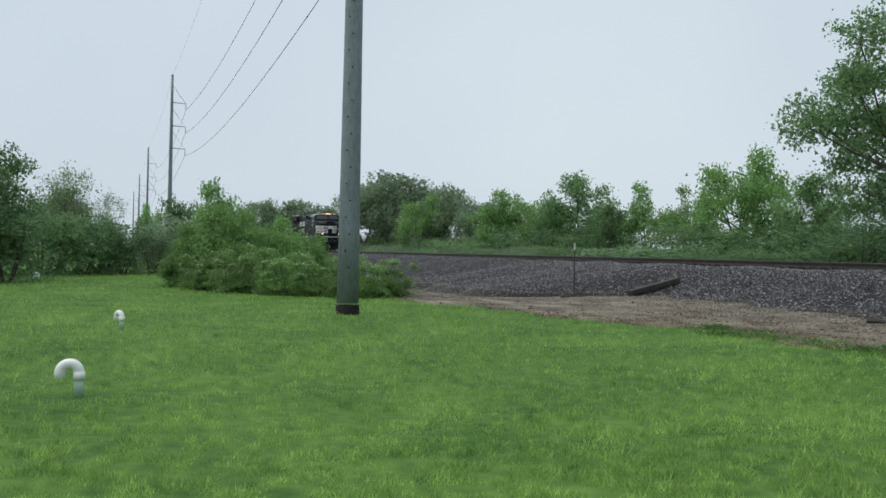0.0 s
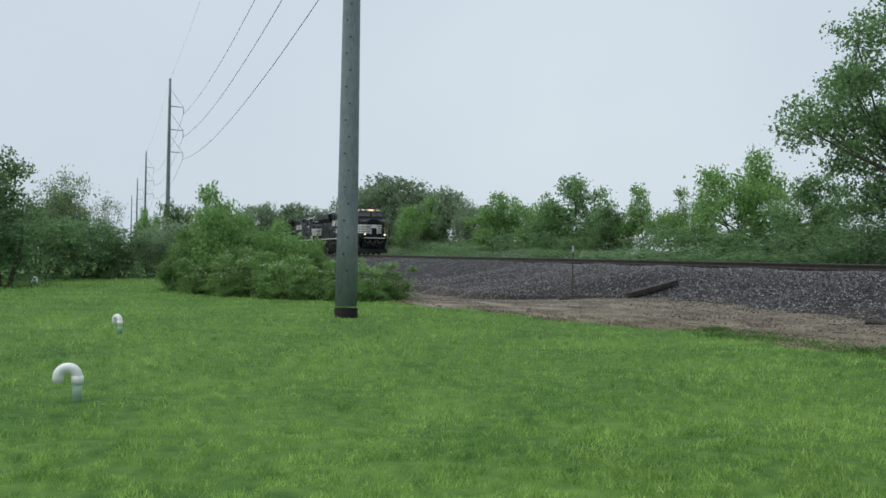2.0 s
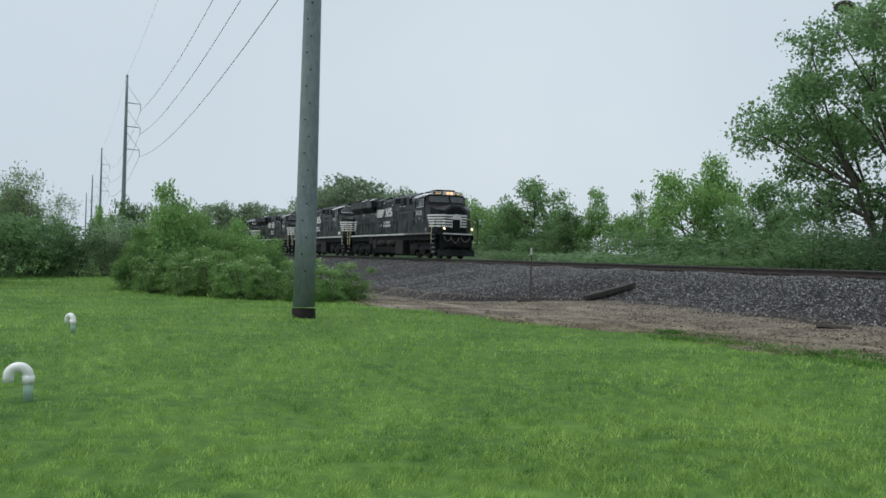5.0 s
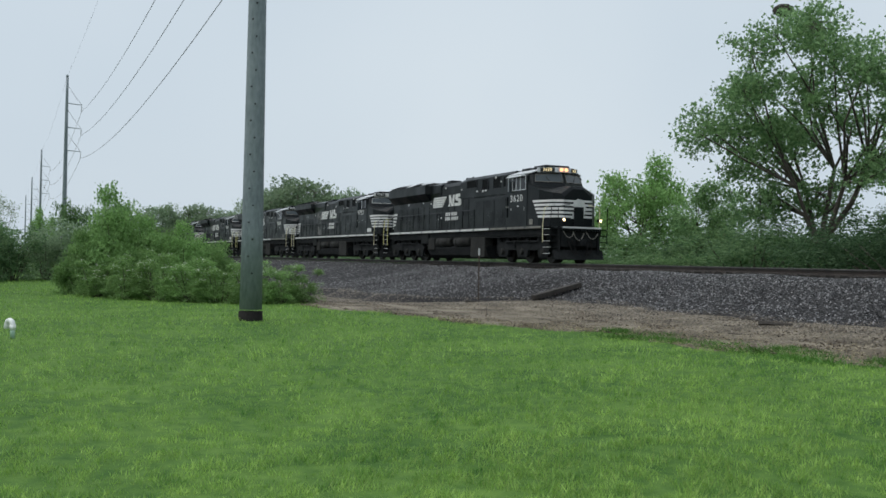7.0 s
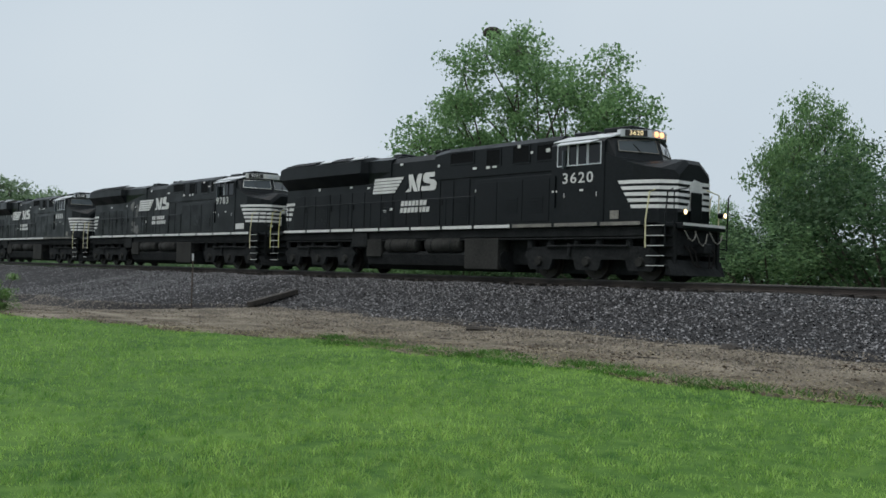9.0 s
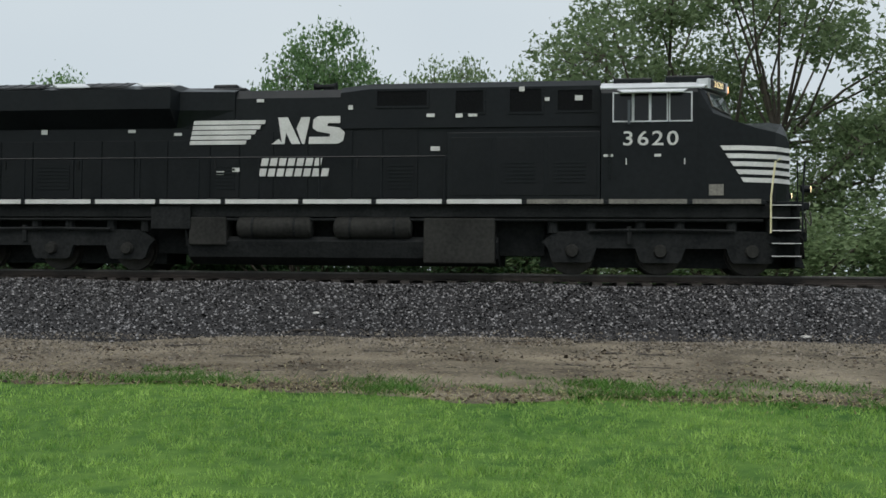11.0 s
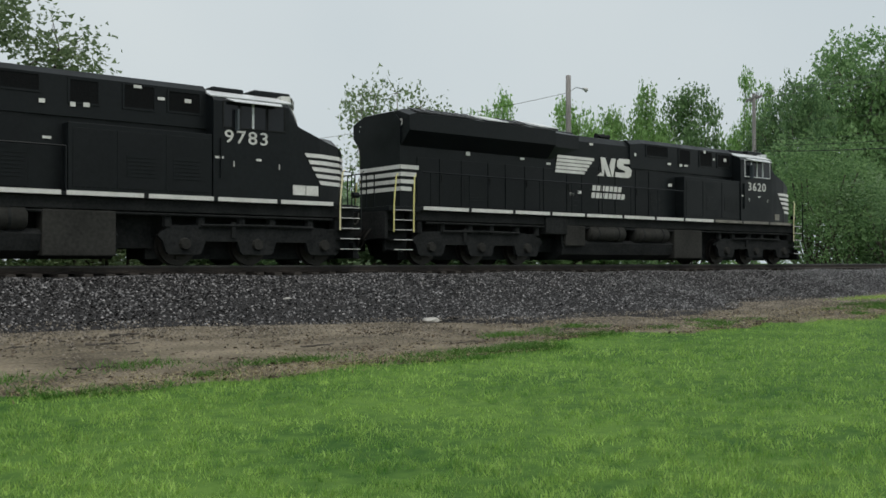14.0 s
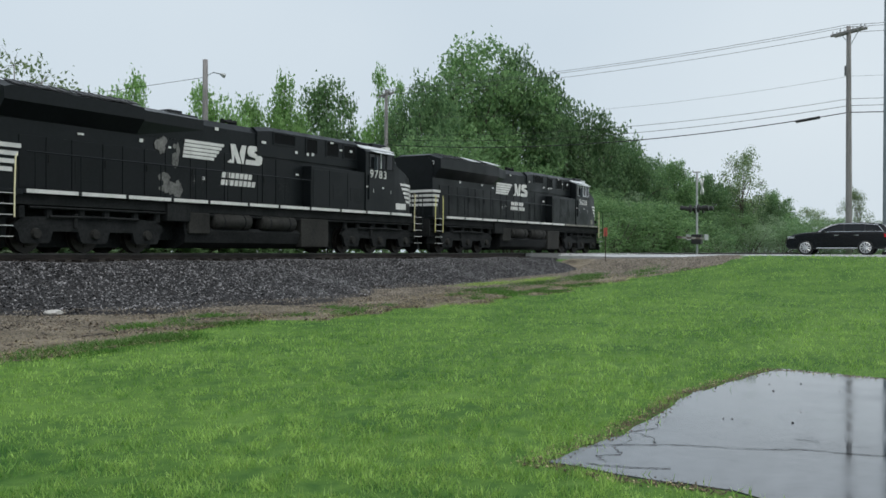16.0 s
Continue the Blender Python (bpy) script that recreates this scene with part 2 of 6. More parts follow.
def arrays(name, verts, faces, material, parent=None, smooth=False):
    """One mesh from numpy arrays: vertices and equal-sided faces."""
    verts, faces = np.asarray(verts, np.float32), np.asarray(faces, np.int32)
    me = bpy.data.meshes.new(name)
    me.vertices.add(len(verts))
    me.vertices.foreach_set("co", verts.ravel())
    n, k = faces.shape
    me.loops.add(n * k)
    me.loops.foreach_set("vertex_index", faces.ravel())
    me.polygons.add(n)
    me.polygons.foreach_set("loop_start", np.arange(0, n * k, k, dtype=np.int32))
    me.polygons.foreach_set("loop_total", np.full(n, k, np.int32))
    if smooth:
        me.polygons.foreach_set("use_smooth", np.ones(n, bool))
    me.update(calc_edges=True)
    me.materials.append(M[material])
    ob = new(name, me)
    ob.parent = parent
    return ob


def box(bm, x0, x1, y0, y1, z0, z1, bevel=0.0):
    m = Matrix.Translation(((x0 + x1) / 2, (y0 + y1) / 2, (z0 + z1) / 2)) @ Matrix.Diagonal((abs(x1 - x0), abs(y1 - y0), abs(z1 - z0), 1))
    r = bmesh.ops.create_cube(bm, size=1, matrix=m)
    if bevel:
        edges = list({e for v in r["verts"] for e in v.link_edges})
        bmesh.ops.bevel(bm, geom=edges, offset=bevel, segments=2, affect="EDGES", profile=0.5)
    return bm


def tube(bm, pts, r, n=6, r1=None, caps=True, flat=None):
    """A tube along points, tapering from r to r1. flat: the normal of the plane in which a bent tube lies."""
    r1 = r if r1 is None else r1
    pts = [Vector(p) for p in pts]
    rings = []
    for i, p in enumerate(pts):
        d = (pts[min(i + 1, len(pts) - 1)] - pts[max(i - 1, 0)]).normalized()
        a = Vector(flat) if flat else d.cross(Vector((0, 0, 1)) if abs(d.z) < 0.9 else Vector((1, 0, 0))).normalized()
        b = d.cross(a)
        rad = r + (r1 - r) * i / max(len(pts) - 1, 1)
        rings.append([bm.verts.new(p + rad * (math.cos(k * math.tau / n) * a + math.sin(k * math.tau / n) * b)) for k in range(n)])
    for s, t in zip(rings, rings[1:]):
        for k in range(n):
            bm.faces.new((s[k], s[(k + 1) % n], t[(k + 1) % n], t[k]))
    if caps:
        bm.faces.new(rings[0][::-1])
        bm.faces.new(rings[-1])
    return bm


def prism(bm, outline, axis, lo, hi):
    """An outline of (a, b) pushed along an axis: x over (y, z), y over (x, z), z over (x, y)."""
    def at(a, b, c):
        return {"x": (c, a, b), "y": (a, c, b), "z": (a, b, c)}[axis]
    s = [bm.verts.new(at(a, b, lo)) for a, b in outline]
    t = [bm.verts.new(at(a, b, hi)) for a, b in outline]
    n = len(outline)
    for k in range(n):
        bm.faces.new((s[k], s[(k + 1) % n], t[(k + 1) % n], t[k]))
    bm.faces.new(s[::-1])
    bm.faces.new(t)
    bmesh.ops.recalc_face_normals(bm, faces=bm.faces)
    return bm


def loft(bm, rings):
    """Closed rings of equally many points joined into a solid."""
    vs = [[bm.verts.new(p) for p in r] for r in rings]
    n = len(vs[0])
    for s, t in zip(vs, vs[1:]):
        for k in range(n):
            bm.faces.new((s[k], s[(k + 1) % n], t[(k + 1) % n], t[k]))
    bm.faces.new(vs[0][::-1])
    bm.faces.new(vs[-1])
    bmesh.ops.recalc_face_normals(bm, faces=bm.faces)
    return bm


def B():
    return bmesh.new()


def lettering(name, text, size, m, material, parent, spacing=1.0, depth=0.006):
    cu = bpy.data.curves.new(name, "FONT")
    cu.body, cu.size, cu.extrude, cu.space_character = text, size, depth, spacing
    cu.align_x, cu.align_y = "CENTER", "CENTER"
    cu.resolution_u, cu.offset = 3, 0.003 * size / 0.4
    tmp = new(name, cu)
    bpy.context.view_layer.update()
    me = bpy.data.meshes.new_from_object(tmp.evaluated_get(bpy.context.evaluated_depsgraph_get()))
    bpy.data.objects.remove(tmp)
    me.materials.clear()
    me.materials.append(M[material])
    ob = new(name, me)
    ob.parent, ob.matrix_basis = parent, m
    return ob


# ---- the lie of the land ----
RAIL = 1.57          # height of the rail heads
TRACK = 24.0         # the track's centre line, along x


def smooth(a, b, v):
    k = np.clip((v - a) / (b - a), 0, 1)
    return k * k * (3 - 2 * k)


def land(x, y):
    """Height of the ground sheet."""
    x, y = np.asarray(x, float), np.asarray(y, float)
    z = 0.3 * smooth(12.0, 18.8, y) + 0.1 * smooth(19, 30, y)
    rise = smooth(32, 50, x) * (1 - 0.62 * smooth(9, 17, y) * smooth(49, 45, x))
    z = z + (1.42 - 0.14 * smooth(10, 19, y) - z) * rise
    z = z + 0.05 * np.sin(x * 0.31 + 1.3) * np.cos(y * 0.27) * smooth(9, 13, np.hypot(x - 9, y + 2)) * smooth(16, 10, y)
    return z


def ground_z(x, y):
    """Height of the ground sheet's faces, between the corners of its grid."""
    x, y = np.asarray(x, float), np.asarray(y, float)
    x0, y0 = np.floor(x / 2) * 2, np.floor(y / 1.5) * 1.5
    u, v = (x - x0) / 2, (y - y0) / 1.5
    low = land(x0, y0) * (1 - u) + land(x0 + 2, y0) * u
    return low * (1 - v) + (land(x0, y0 + 1.5) * (1 - u) + land(x0 + 2, y0 + 1.5) * u) * v


def edge_y(x):
    """The line along which the lawn gives way to dirt."""
    x = np.asarray(x, float)
    return 12.3 - 0.35 * smooth(3, 9, x) + 1.8 * smooth(9, 16, x) + 0.6 * smooth(24, 35, x) - 3.5 * smooth(-17, -31, x) - 3.4 * smooth(40, 47.5, x) + 0.28 * np.sin(x * 0.9) + 0.18 * np.sin(x * 2.3 + 1)


# ---- ground, dirt, ballast, track ----
def sheet(name, xs, ys, height, material, label, lift=0.0, keep=None):
    xs, ys = np.asarray(xs, float), np.asarray(ys, float)
    gx, gy = np.meshgrid(xs, ys)
    v = np.stack([gx, gy, height(gx, gy) + lift], -1).reshape(-1, 3)
    i, j = np.meshgrid(np.arange(len(xs) - 1), np.arange(len(ys) - 1))
    a = (j * len(xs) + i).ravel()
    f = np.stack([a, a + 1, a + 1 + len(xs), a + len(xs)], 1)
    if keep is not None:
        mid = v[f].mean(1)
        f = f[keep(mid[:, 0], mid[:, 1])]
    return tagged(arrays(name, v, f, material, smooth=True), label, kind="structure")


axis_x = np.r_[-2500, -1200, -600, -300, -200, -150, np.arange(-120, 121, 2.0), 150, 200, 300, 600, 1200, 2500]
axis_y = np.r_[-2500, -1200, -600, -300, -150, -80, -50, np.arange(-30, 51, 1.5), 60, 80, 120, 200, 400, 800, 1500, 2500]
sheet("ground", axis_x, axis_y, land, "grass_soil", "mown green lawn running to rough grass far off")

# the dirt strip between lawn and ballast, with its uneven edge
dx = np.arange(-90, 49.6, 0.35)
rows_v = np.linspace(0, 1, 16)
gx = np.repeat(dx[None], 16, 0)
wob = 0.22 * np.array([[noise.noise((x * 1.7, k, 0)) for x in dx] for k in range(16)])
ey = edge_y(gx)
gy = ey + (20.2 - ey) * rows_v[:, None] + wob * (1 - rows_v[:, None])
gz = ground_z(gx, gy) + 0.034 + 0.02 * np.array([[noise.noise((x * 0.9, y * 0.9, 5)) for x, y in zip(r, q)] for r, q in zip(gx, gy)])
gz[0] -= 0.052
n = len(dx)
a = (np.arange(15)[:, None] * n + np.arange(n - 1)).ravel()
tagged(arrays("dirt_strip", np.stack([gx, gy, gz], -1).reshape(-1, 3), np.stack([a, a + 1, a + 1 + n, a + n], 1), "dirt", smooth=True),
       "wet brown dirt strip with fine gravel beside the ballast", kind="structure")


def toe(x):
    """How far the foot of the bank wanders."""
    x = np.asarray(x, float)
    return 0.28 * np.sin(x * 0.57 + 1) + 0.2 * np.sin(x * 1.31) + 0.12 * np.sin(x * 2.9)


def reach(x):
    """How far the bank's foot lies from the track on the lawn's side."""
    x = np.asarray(x, float)
    return 7.3 - 1.7 * smooth(-9, -1, x) + 0.9 * smooth(5, 11, x) + 1.7 * smooth(11, 16, x) + 4.6 * smooth(-28.5, -34, x) - 2.2 * smooth(21, 30, x) + 2.0 * smooth(38, 48, x) + 0.8 * toe(x)


def bed(x, y):
    """Height of the ballast bed across the track."""
    y = np.asarray(y, float)
    d = np.abs(y - TRACK)
    out = np.where(y < TRACK, reach(x), 5.6 + toe(x))
    return 0.26 + 1.05 * smooth(out, 1.9, d) ** 0.85 - 0.4 * np.clip(d - out + 0.5, 0, 1.3) + 0.03 * np.sin(np.asarray(x) * 1.1 + y)


by = np.r_[np.arange(10.5, 14.2, 0.3), np.arange(14.2, 22.6, 0.15), np.arange(22.6, 25.5, 0.3), np.arange(25.5, 29.8, 0.3)]
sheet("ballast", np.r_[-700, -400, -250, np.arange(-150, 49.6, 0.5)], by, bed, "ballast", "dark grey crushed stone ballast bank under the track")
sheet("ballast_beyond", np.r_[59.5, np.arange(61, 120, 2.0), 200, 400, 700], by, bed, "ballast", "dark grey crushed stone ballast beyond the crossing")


def scatter_stones(name, count, seed, where, size, material, label, flat=0.75):
    """Loose stones: rough octahedra, in one mesh."""
    rng = np.random.default_rng(seed)
    p = where(rng, count)
    count = len(p)
    base = np.array([(1, 0, -0.35), (0, 0.8, -0.35), (-1, 0, -0.35), (0, -0.8, -0.35), (0, 0, 1)], float)
    fac = np.array([(0, 1, 4), (1, 2, 4), (2, 3, 4), (3, 0, 4)])
    s = rng.uniform(*size, (count, 1, 1)) * rng.uniform(0.55, 1.4, (count, 5, 1))
    v = base[None] * s
    v[..., 2] *= flat
    a = rng.uniform(0, math.tau, count)
    c, sn = np.cos(a)[:, None], np.sin(a)[:, None]
    x, y, z = v[..., 0] * c - v[..., 1] * sn, v[..., 0] * sn + v[..., 1] * c, v[..., 2]
    tilt = rng.normal(0, 0.45, (count, 1))
    y, z = y * np.cos(tilt) - z * np.sin(tilt), y * np.sin(tilt) + z * np.cos(tilt)
    v = np.stack([x, y, z], -1) + p[:, None, :]
    f = fac[None] + 5 * np.arange(count)[:, None, None]
    return tagged(arrays(name, v.reshape(-1, 3), f.reshape(-1, 3), material), label, "gravel", kind="stuff")


def on_bank(rng, n):
    x = np.where(rng.random(n) < 0.75, rng.uniform(-45, 46, n), rng.uniform(-85, 49, n))
    lo = TRACK - reach(x) + 0.35 + np.abs(rng.normal(0, 0.35, n))
    y = lo + (22.2 - lo) * rng.random(n) ** 0.9
    return np.stack([x, y, bed(x, y) + 0.012], -1)


def on_toe(rng, n):
    x = rng.uniform(-60, 48, n)
    e = edge_y(x)
    y = TRACK - reach(x) + 0.9 - np.abs(rng.normal(0, 1.9, n))
    k = y > e + 0.25
    x, y = x[k], y[k]
    return np.stack([x, y, np.maximum(ground_z(x, y) + 0.04, bed(x, y))], -1)


scatter_stones("ballast_stones", 116000, 3, on_bank, (0.019, 0.044), "stone", "loose dark crushed ballast stones with paler ones between", 0.6)
scatter_stones("gravel_scatter", 58000, 4, on_toe, (0.011, 0.034), "gravel", "pale fine gravel washed out of the ballast")

def by_road(rng, n):
    x = 49.5 - np.abs(rng.normal(0, 3.2, n))
    y = rng.uniform(11.2, 18.5, n)
    k = y > edge_y(x) - 0.2
    return np.stack([x[k], y[k], ground_z(x[k], y[k]) + 0.04], -1)


scatter_stones("shoulder_gravel", 9000, 8, by_road, (0.02, 0.06), "gravel", "pinkish grey gravel on the shoulder of the road")


def on_dirt(rng, n):
    x = rng.uniform(-34, 40, n)
    e = edge_y(x)
    y = e + (TRACK - reach(x) + 0.5 - e) * rng.random(n) ** 1.2
    lane = np.array([noise.noise((a * 0.35, b * 1.6, 2)) for a, b in zip(x, y)])
    k = lane > -0.05
    return np.stack([x[k], y[k], ground_z(x[k], y[k]) + 0.035], -1)


scatter_stones("mud_clods", 24000, 6, on_dirt, (0.012, 0.055), "clod", "dark clods of mud and bark bits on the dirt", 0.4)

track = thing("railway_track", pose(0, TRACK, 0), "single railway track of worn steel rails on timber ties", "railway track", kind="structure")
for side in (-0.75, 0.75):
    bm = B()
    prism(bm, [(side - 0.07, 1.38), (side + 0.07, 1.38), (side + 0.07, 1.4), (side + 0.012, 1.42), (side + 0.012, 1.52), (side - 0.012, 1.52), (side - 0.012, 1.42), (side - 0.07, 1.4)], "x", -700, 700)
    rail = part("rail", bm, "rail", track)
    bm = B()
    prism(bm, [(side - 0.036, 1.52), (side + 0.036, 1.52), (side + 0.036, 1.56), (side + 0.028, 1.57), (side - 0.028, 1.57), (side - 0.036, 1.56)], "x", -700, 700)
    part("rail_head", bm, "railhead", rail)

# ---- crossing road ----
bm = B()
prism(bm, [(-60, 1.45), (18, 1.49), (21.5, 1.552), (23.17, 1.553), (23.17, 1.3), (-60, 1.0)], "x", 49.6, 58.2)
part("road", bm, "road")["kind"] = "structure"
edge_ys = np.arange(-60, 21.6, 1.5)
road_z = np.interp(edge_ys, [-60, 18, 21.5], [1.45, 1.49, 1.552])
# added slope, tilted to the sky so the road's side reads as a bright line
bm = B()
loft(bm, [[(49.05, y, z - 0.55), (49.05, y, z - 0.12), (49.598, y, z - 0.006), (49.598, y, z - 0.55)] for y, z in zip(edge_ys, road_z)])
tagged(part("road_light_slope", bm, "road"), "pale slope added along the road to catch the sky's light", kind="structure")
bm = B()
prism(bm, [(24.83, 1.3), (24.83, 1.553), (26.5, 1.552), (30, 1.4), (120, 1.4), (120, 1.0)], "x", 49.6, 58.2)
part("road_beyond", bm, "road")["kind"] = "structure"
bm = B()
prism(bm, [(23.32, 1.3), (23.32, 1.553), (24.68, 1.553), (24.68, 1.3)], "x", 49.6, 58.2)
part("crossing_panel", bm, "road")["kind"] = "structure"
for o in scene.objects:
    if o.name in ("road", "road_beyond", "crossing_panel"):
        o["label"] = "asphalt road over the railway crossing, coloured pale for its wet sheen"
for k, (x0, x1) in enumerate(((49.75, 49.87), (57.9, 58.02))):
    bm = B()
    prism(bm, [(-40, 1.4), (-40, 1.4655), (17.5, 1.4945), (17.5, 1.4)], "x", x0, x1)
    o = part("edge_line", bm, "line_white")
    tagged(o, "worn white edge line painted on the road", kind="structure")

# ---- asphalt lot ----
lot = [(13.9, 2.63), (13.45, 1.3), (13.9, -1.5), (16, -14), (2.5, -14), (5.6, -4), (6.3, 0.4), (6.65, 1.9), (6.84, 3.02), (8.2, 2.9), (9.7, 2.98), (11, 3.05), (12.3, 2.91)]
bm = B()
fine = []
for k, (x, y) in enumerate(lot):
    x1, y1 = lot[(k + 1) % len(lot)]
    steps = max(1, int(math.hypot(x1 - x, y1 - y) / 0.18))
    for i in range(steps):
        q = (x + (x1 - x) * i / steps, y + (y1 - y) * i / steps)
        w = noise.noise((q[0] * 2.2, q[1] * 2.2, 0)) * 0.13 + noise.noise((q[0] * 7, q[1] * 7, 0)) * 0.06
        fine.append((q[0] + w, q[1] + w * 0.6))
prism(bm, fine, "z", -0.2, 0.012)
tagged(part("parking_lot", bm, "asphalt"), "wet dark asphalt lot with sealed cracks, mirroring the sky", kind="structure")


def crack(pts, width, name="crack_seal"):
    bm = B()
    rng = random.Random(len(pts) + int(pts[0][0] * 100))
    path = []
    for (x, y), (x1, y1) in zip(pts, pts[1:]):
        for i in range(10):
            path.append((x + (x1 - x) * i / 10 + rng.uniform(-0.02, 0.02), y + (y1 - y) * i / 10 + rng.uniform(-0.02, 0.02)))
    lo, hi = [], []
    for x, y in path:
        w = width * rng.uniform(0.15, 0.55)
        lo.append(bm.verts.new((x - w, y - w * 0.3, 0.0162)))
        hi.append(bm.verts.new((x + w, y + w * 0.3, 0.0162)))
    for k in range(len(path) - 1):
        bm.faces.new((lo[k], hi[k], hi[k + 1], lo[k + 1]))
    tagged(part(name, bm, "crack"), "dark crack running through wet asphalt", kind="structure")


crack([(7.55, 3.0), (7.92, 2.39), (8.08, 1.7), (8.25, 1.41), (8.31, 0.8), (8.5, -0.3), (8.4, -1.8)], 0.022)
crack([(6.89, 2.72), (6.94, 2.35), (7.05, 2.1)], 0.02)
crack([(8.98, 2.82), (8.55, 2.72), (8.28, 2.88), (7.95, 2.72), (7.62, 2.77)], 0.022)
crack([(7.62, 2.77), (7.35, 2.6), (7.2, 2.75), (7.0, 2.6)], 0.018)
crack([(8.3, 2.85), (8.15, 2.6), (7.85, 2.5)], 0.014)
crack([(8.31, 0.8), (8.9, 0.7), (9.3, 0.55)], 0.014)
tagged(scatter_stones("lot_grit", 24, 9, lambda r, n: np.stack([r.uniform(8, 13, n), r.uniform(-1.5, 2.6, n), np.full(n, 0.015)], -1), (0.008, 0.02), "stone", "dark leaf bits and grit lying on the wet lot"), category="grit")


# ---- grass ----
def lot_rim(rng, n):
    k = rng.integers(0, len(fine), n)
    x, y = np.array(fine)[k].T
    x, y = x + rng.normal(-0.08, 0.06, n), y + rng.normal(0.09, 0.07, n)
    s = (x > 6) & (y > -3)
    return np.stack([x[s], y[s], 0 * x[s] + 0.012], -1)


def lot_straw(rng, n):
    p = lot_rim(rng, n)
    p[:, 0] -= 0.05
    p[:, 1] += 0.06
    return p


scatter_stones("dead_grass", 3600, 17, lot_straw, (0.006, 0.018), "straw", "dead straw and leaf bits along the lot's rim", 0.3)
scatter_stones("lot_rim_soil", 16000, 16, lot_rim, (0.005, 0.017), "clod", "crumbled soil and dead leaves along the lot's rim", 0.4)


def in_poly(x, y, poly):
    inside = np.zeros(len(x), bool)
    for (x0, y0), (x1, y1) in zip(poly, poly[1:] + poly[:1]):
        c = ((y0 > y) != (y1 > y)) & (x < (x1 - x0) * (y - y0) / (y1 - y0 + 1e-12) + x0)
        inside ^= c
    return inside


def blades(name, x, y, z, height, width, material, label, seed, lean=0.45, curl=True):
    """Grass: one pointed face a blade, all in one mesh."""
    rng = np.random.default_rng(seed)
    n = len(x)
    a, l = rng.uniform(0, math.tau, n), rng.normal(0, lean, (n, 2))
    h = height * rng.uniform(0.55, 1.25, n)
    w = width * rng.uniform(0.6, 1.2, n)
    p = np.stack([x, y, z - 0.01], -1)
    side = np.stack([np.cos(a), np.sin(a), 0 * a], -1) * w[:, None] / 2
    top = np.stack([l[:, 0] * h, l[:, 1] * h, h], -1)
    v = np.stack([p - side, p + side, p + top], 1)
    f = np.arange(3 * n).reshape(n, 3)
    return tagged(arrays(name, v.reshape(-1, 3), f.reshape(-1, 3), material), label, "grass", kind="stuff")


rng = np.random.default_rng(11)
n = 540000
az = np.radians(rng.uniform(-101, 91, n))
r = np.exp(rng.uniform(math.log(6.0), math.log(58), n))
x, y = r * np.sin(az), r * np.cos(az)
ok = (y < edge_y(x) + 0.1 + 0.25 * rng.normal(0, 1, n)) & ~in_poly(x, y, lot) & (x < 49.3)
x, y, r = x[ok], y[ok], r[ok]
patch = np.array([noise.noise((a * 0.22, b * 0.22, 3)) for a, b in zip(x[::1], y[::1])])
tuft = np.array([noise.noise((a * 3.1, b * 3.1, 7)) for a, b in zip(x, y)])
thin = tuft + 0.5 * rng.normal(0, 0.35, len(x)) > -0.2
x, y, r, patch, tuft = x[thin], y[thin], r[thin], patch[thin], tuft[thin]
rim = np.array([q for q in fine if q[0] > 5.5 and q[1] > -4])
worn = np.zeros(len(x), bool)
close = np.flatnonzero((x > 5) & (x < 16) & (y > -5) & (y < 4.5))
for chunk in np.array_split(close, 40):
    gap = np.hypot(x[chunk, None] - rim[None, :, 0], y[chunk, None] - rim[None, :, 1]).min(1)
    worn[chunk] = gap < 0.05 + 0.3 * np.clip(np.array([noise.noise((a * 0.9, b * 0.9, 4)) for a, b in zip(x[chunk], y[chunk])]) + 0.2, 0, 0.6)
x, y, r, patch, tuft = x[~worn], y[~worn], r[~worn], patch[~worn], tuft[~worn]
blades("lawn_grass", x, y, land(x, y), (0.044 + 0.0008 * r) * np.clip(1.02 + 0.4 * patch + 0.95 * tuft, 0.45, 2.0), 0.0068 + 0.00062 * r, "blade", "short wet green lawn grass, freshly mown in places", 12)
near = rng.random(len(x)) < np.clip((15 - r) / 13, 0, 0.26) * np.clip(0.5 + 1.6 * patch, 0.1, 1)
blades("lawn_tips", x[near] + 0.01, y[near], land(x[near], y[near]), 0.075 + 0.02 * patch[near], 0.007, "tip", "taller pale grass tips standing in the lawn", 15, 0.6)
# ragged longer grass along the dirt and round the lot
n = 16000
x = rng.uniform(-36, 42, n)
y = edge_y(x) + rng.normal(0.05, 0.28, n)
k = np.array([noise.noise((a * 0.8, b * 0.8, 9)) for a, b in zip(x, y)]) > -0.1
x, y = x[k], y[k]
blades("edge_grass", x, y, land(x, y) + 0.01, 0.07, 0.012, "blade", "ragged longer grass along the edge of the dirt", 13)
n = 1800
k = rng.integers(0, len(fine), n)
x, y = np.array(fine)[k].T
sel = (x > 6) & (y > -4)
x, y = x[sel] + rng.normal(-0.07, 0.12, sel.sum()), y[sel] + 0.1 + rng.normal(0, 0.11, sel.sum())
blades("lot_edge_grass", x, y, land(x, y) + 0.02, 0.055, 0.009, "blade", "unmown grass fringe along the asphalt lot", 14)


def tufts(name, spots, count, seed, material="tuft", height=0.16, label="low green weeds growing in the dirt"):
    rng = np.random.default_rng(seed)
    x = np.concatenate([rng.normal(a, w, int(count * w)) for a, b, w, d in spots])
    y = np.concatenate([rng.normal(b, d, int(count * w)) for a, b, w, d in spots])
    return blades(name, x, y, ground_z(x, y) + 0.03, height, 0.02, material, label, seed, 0.9)


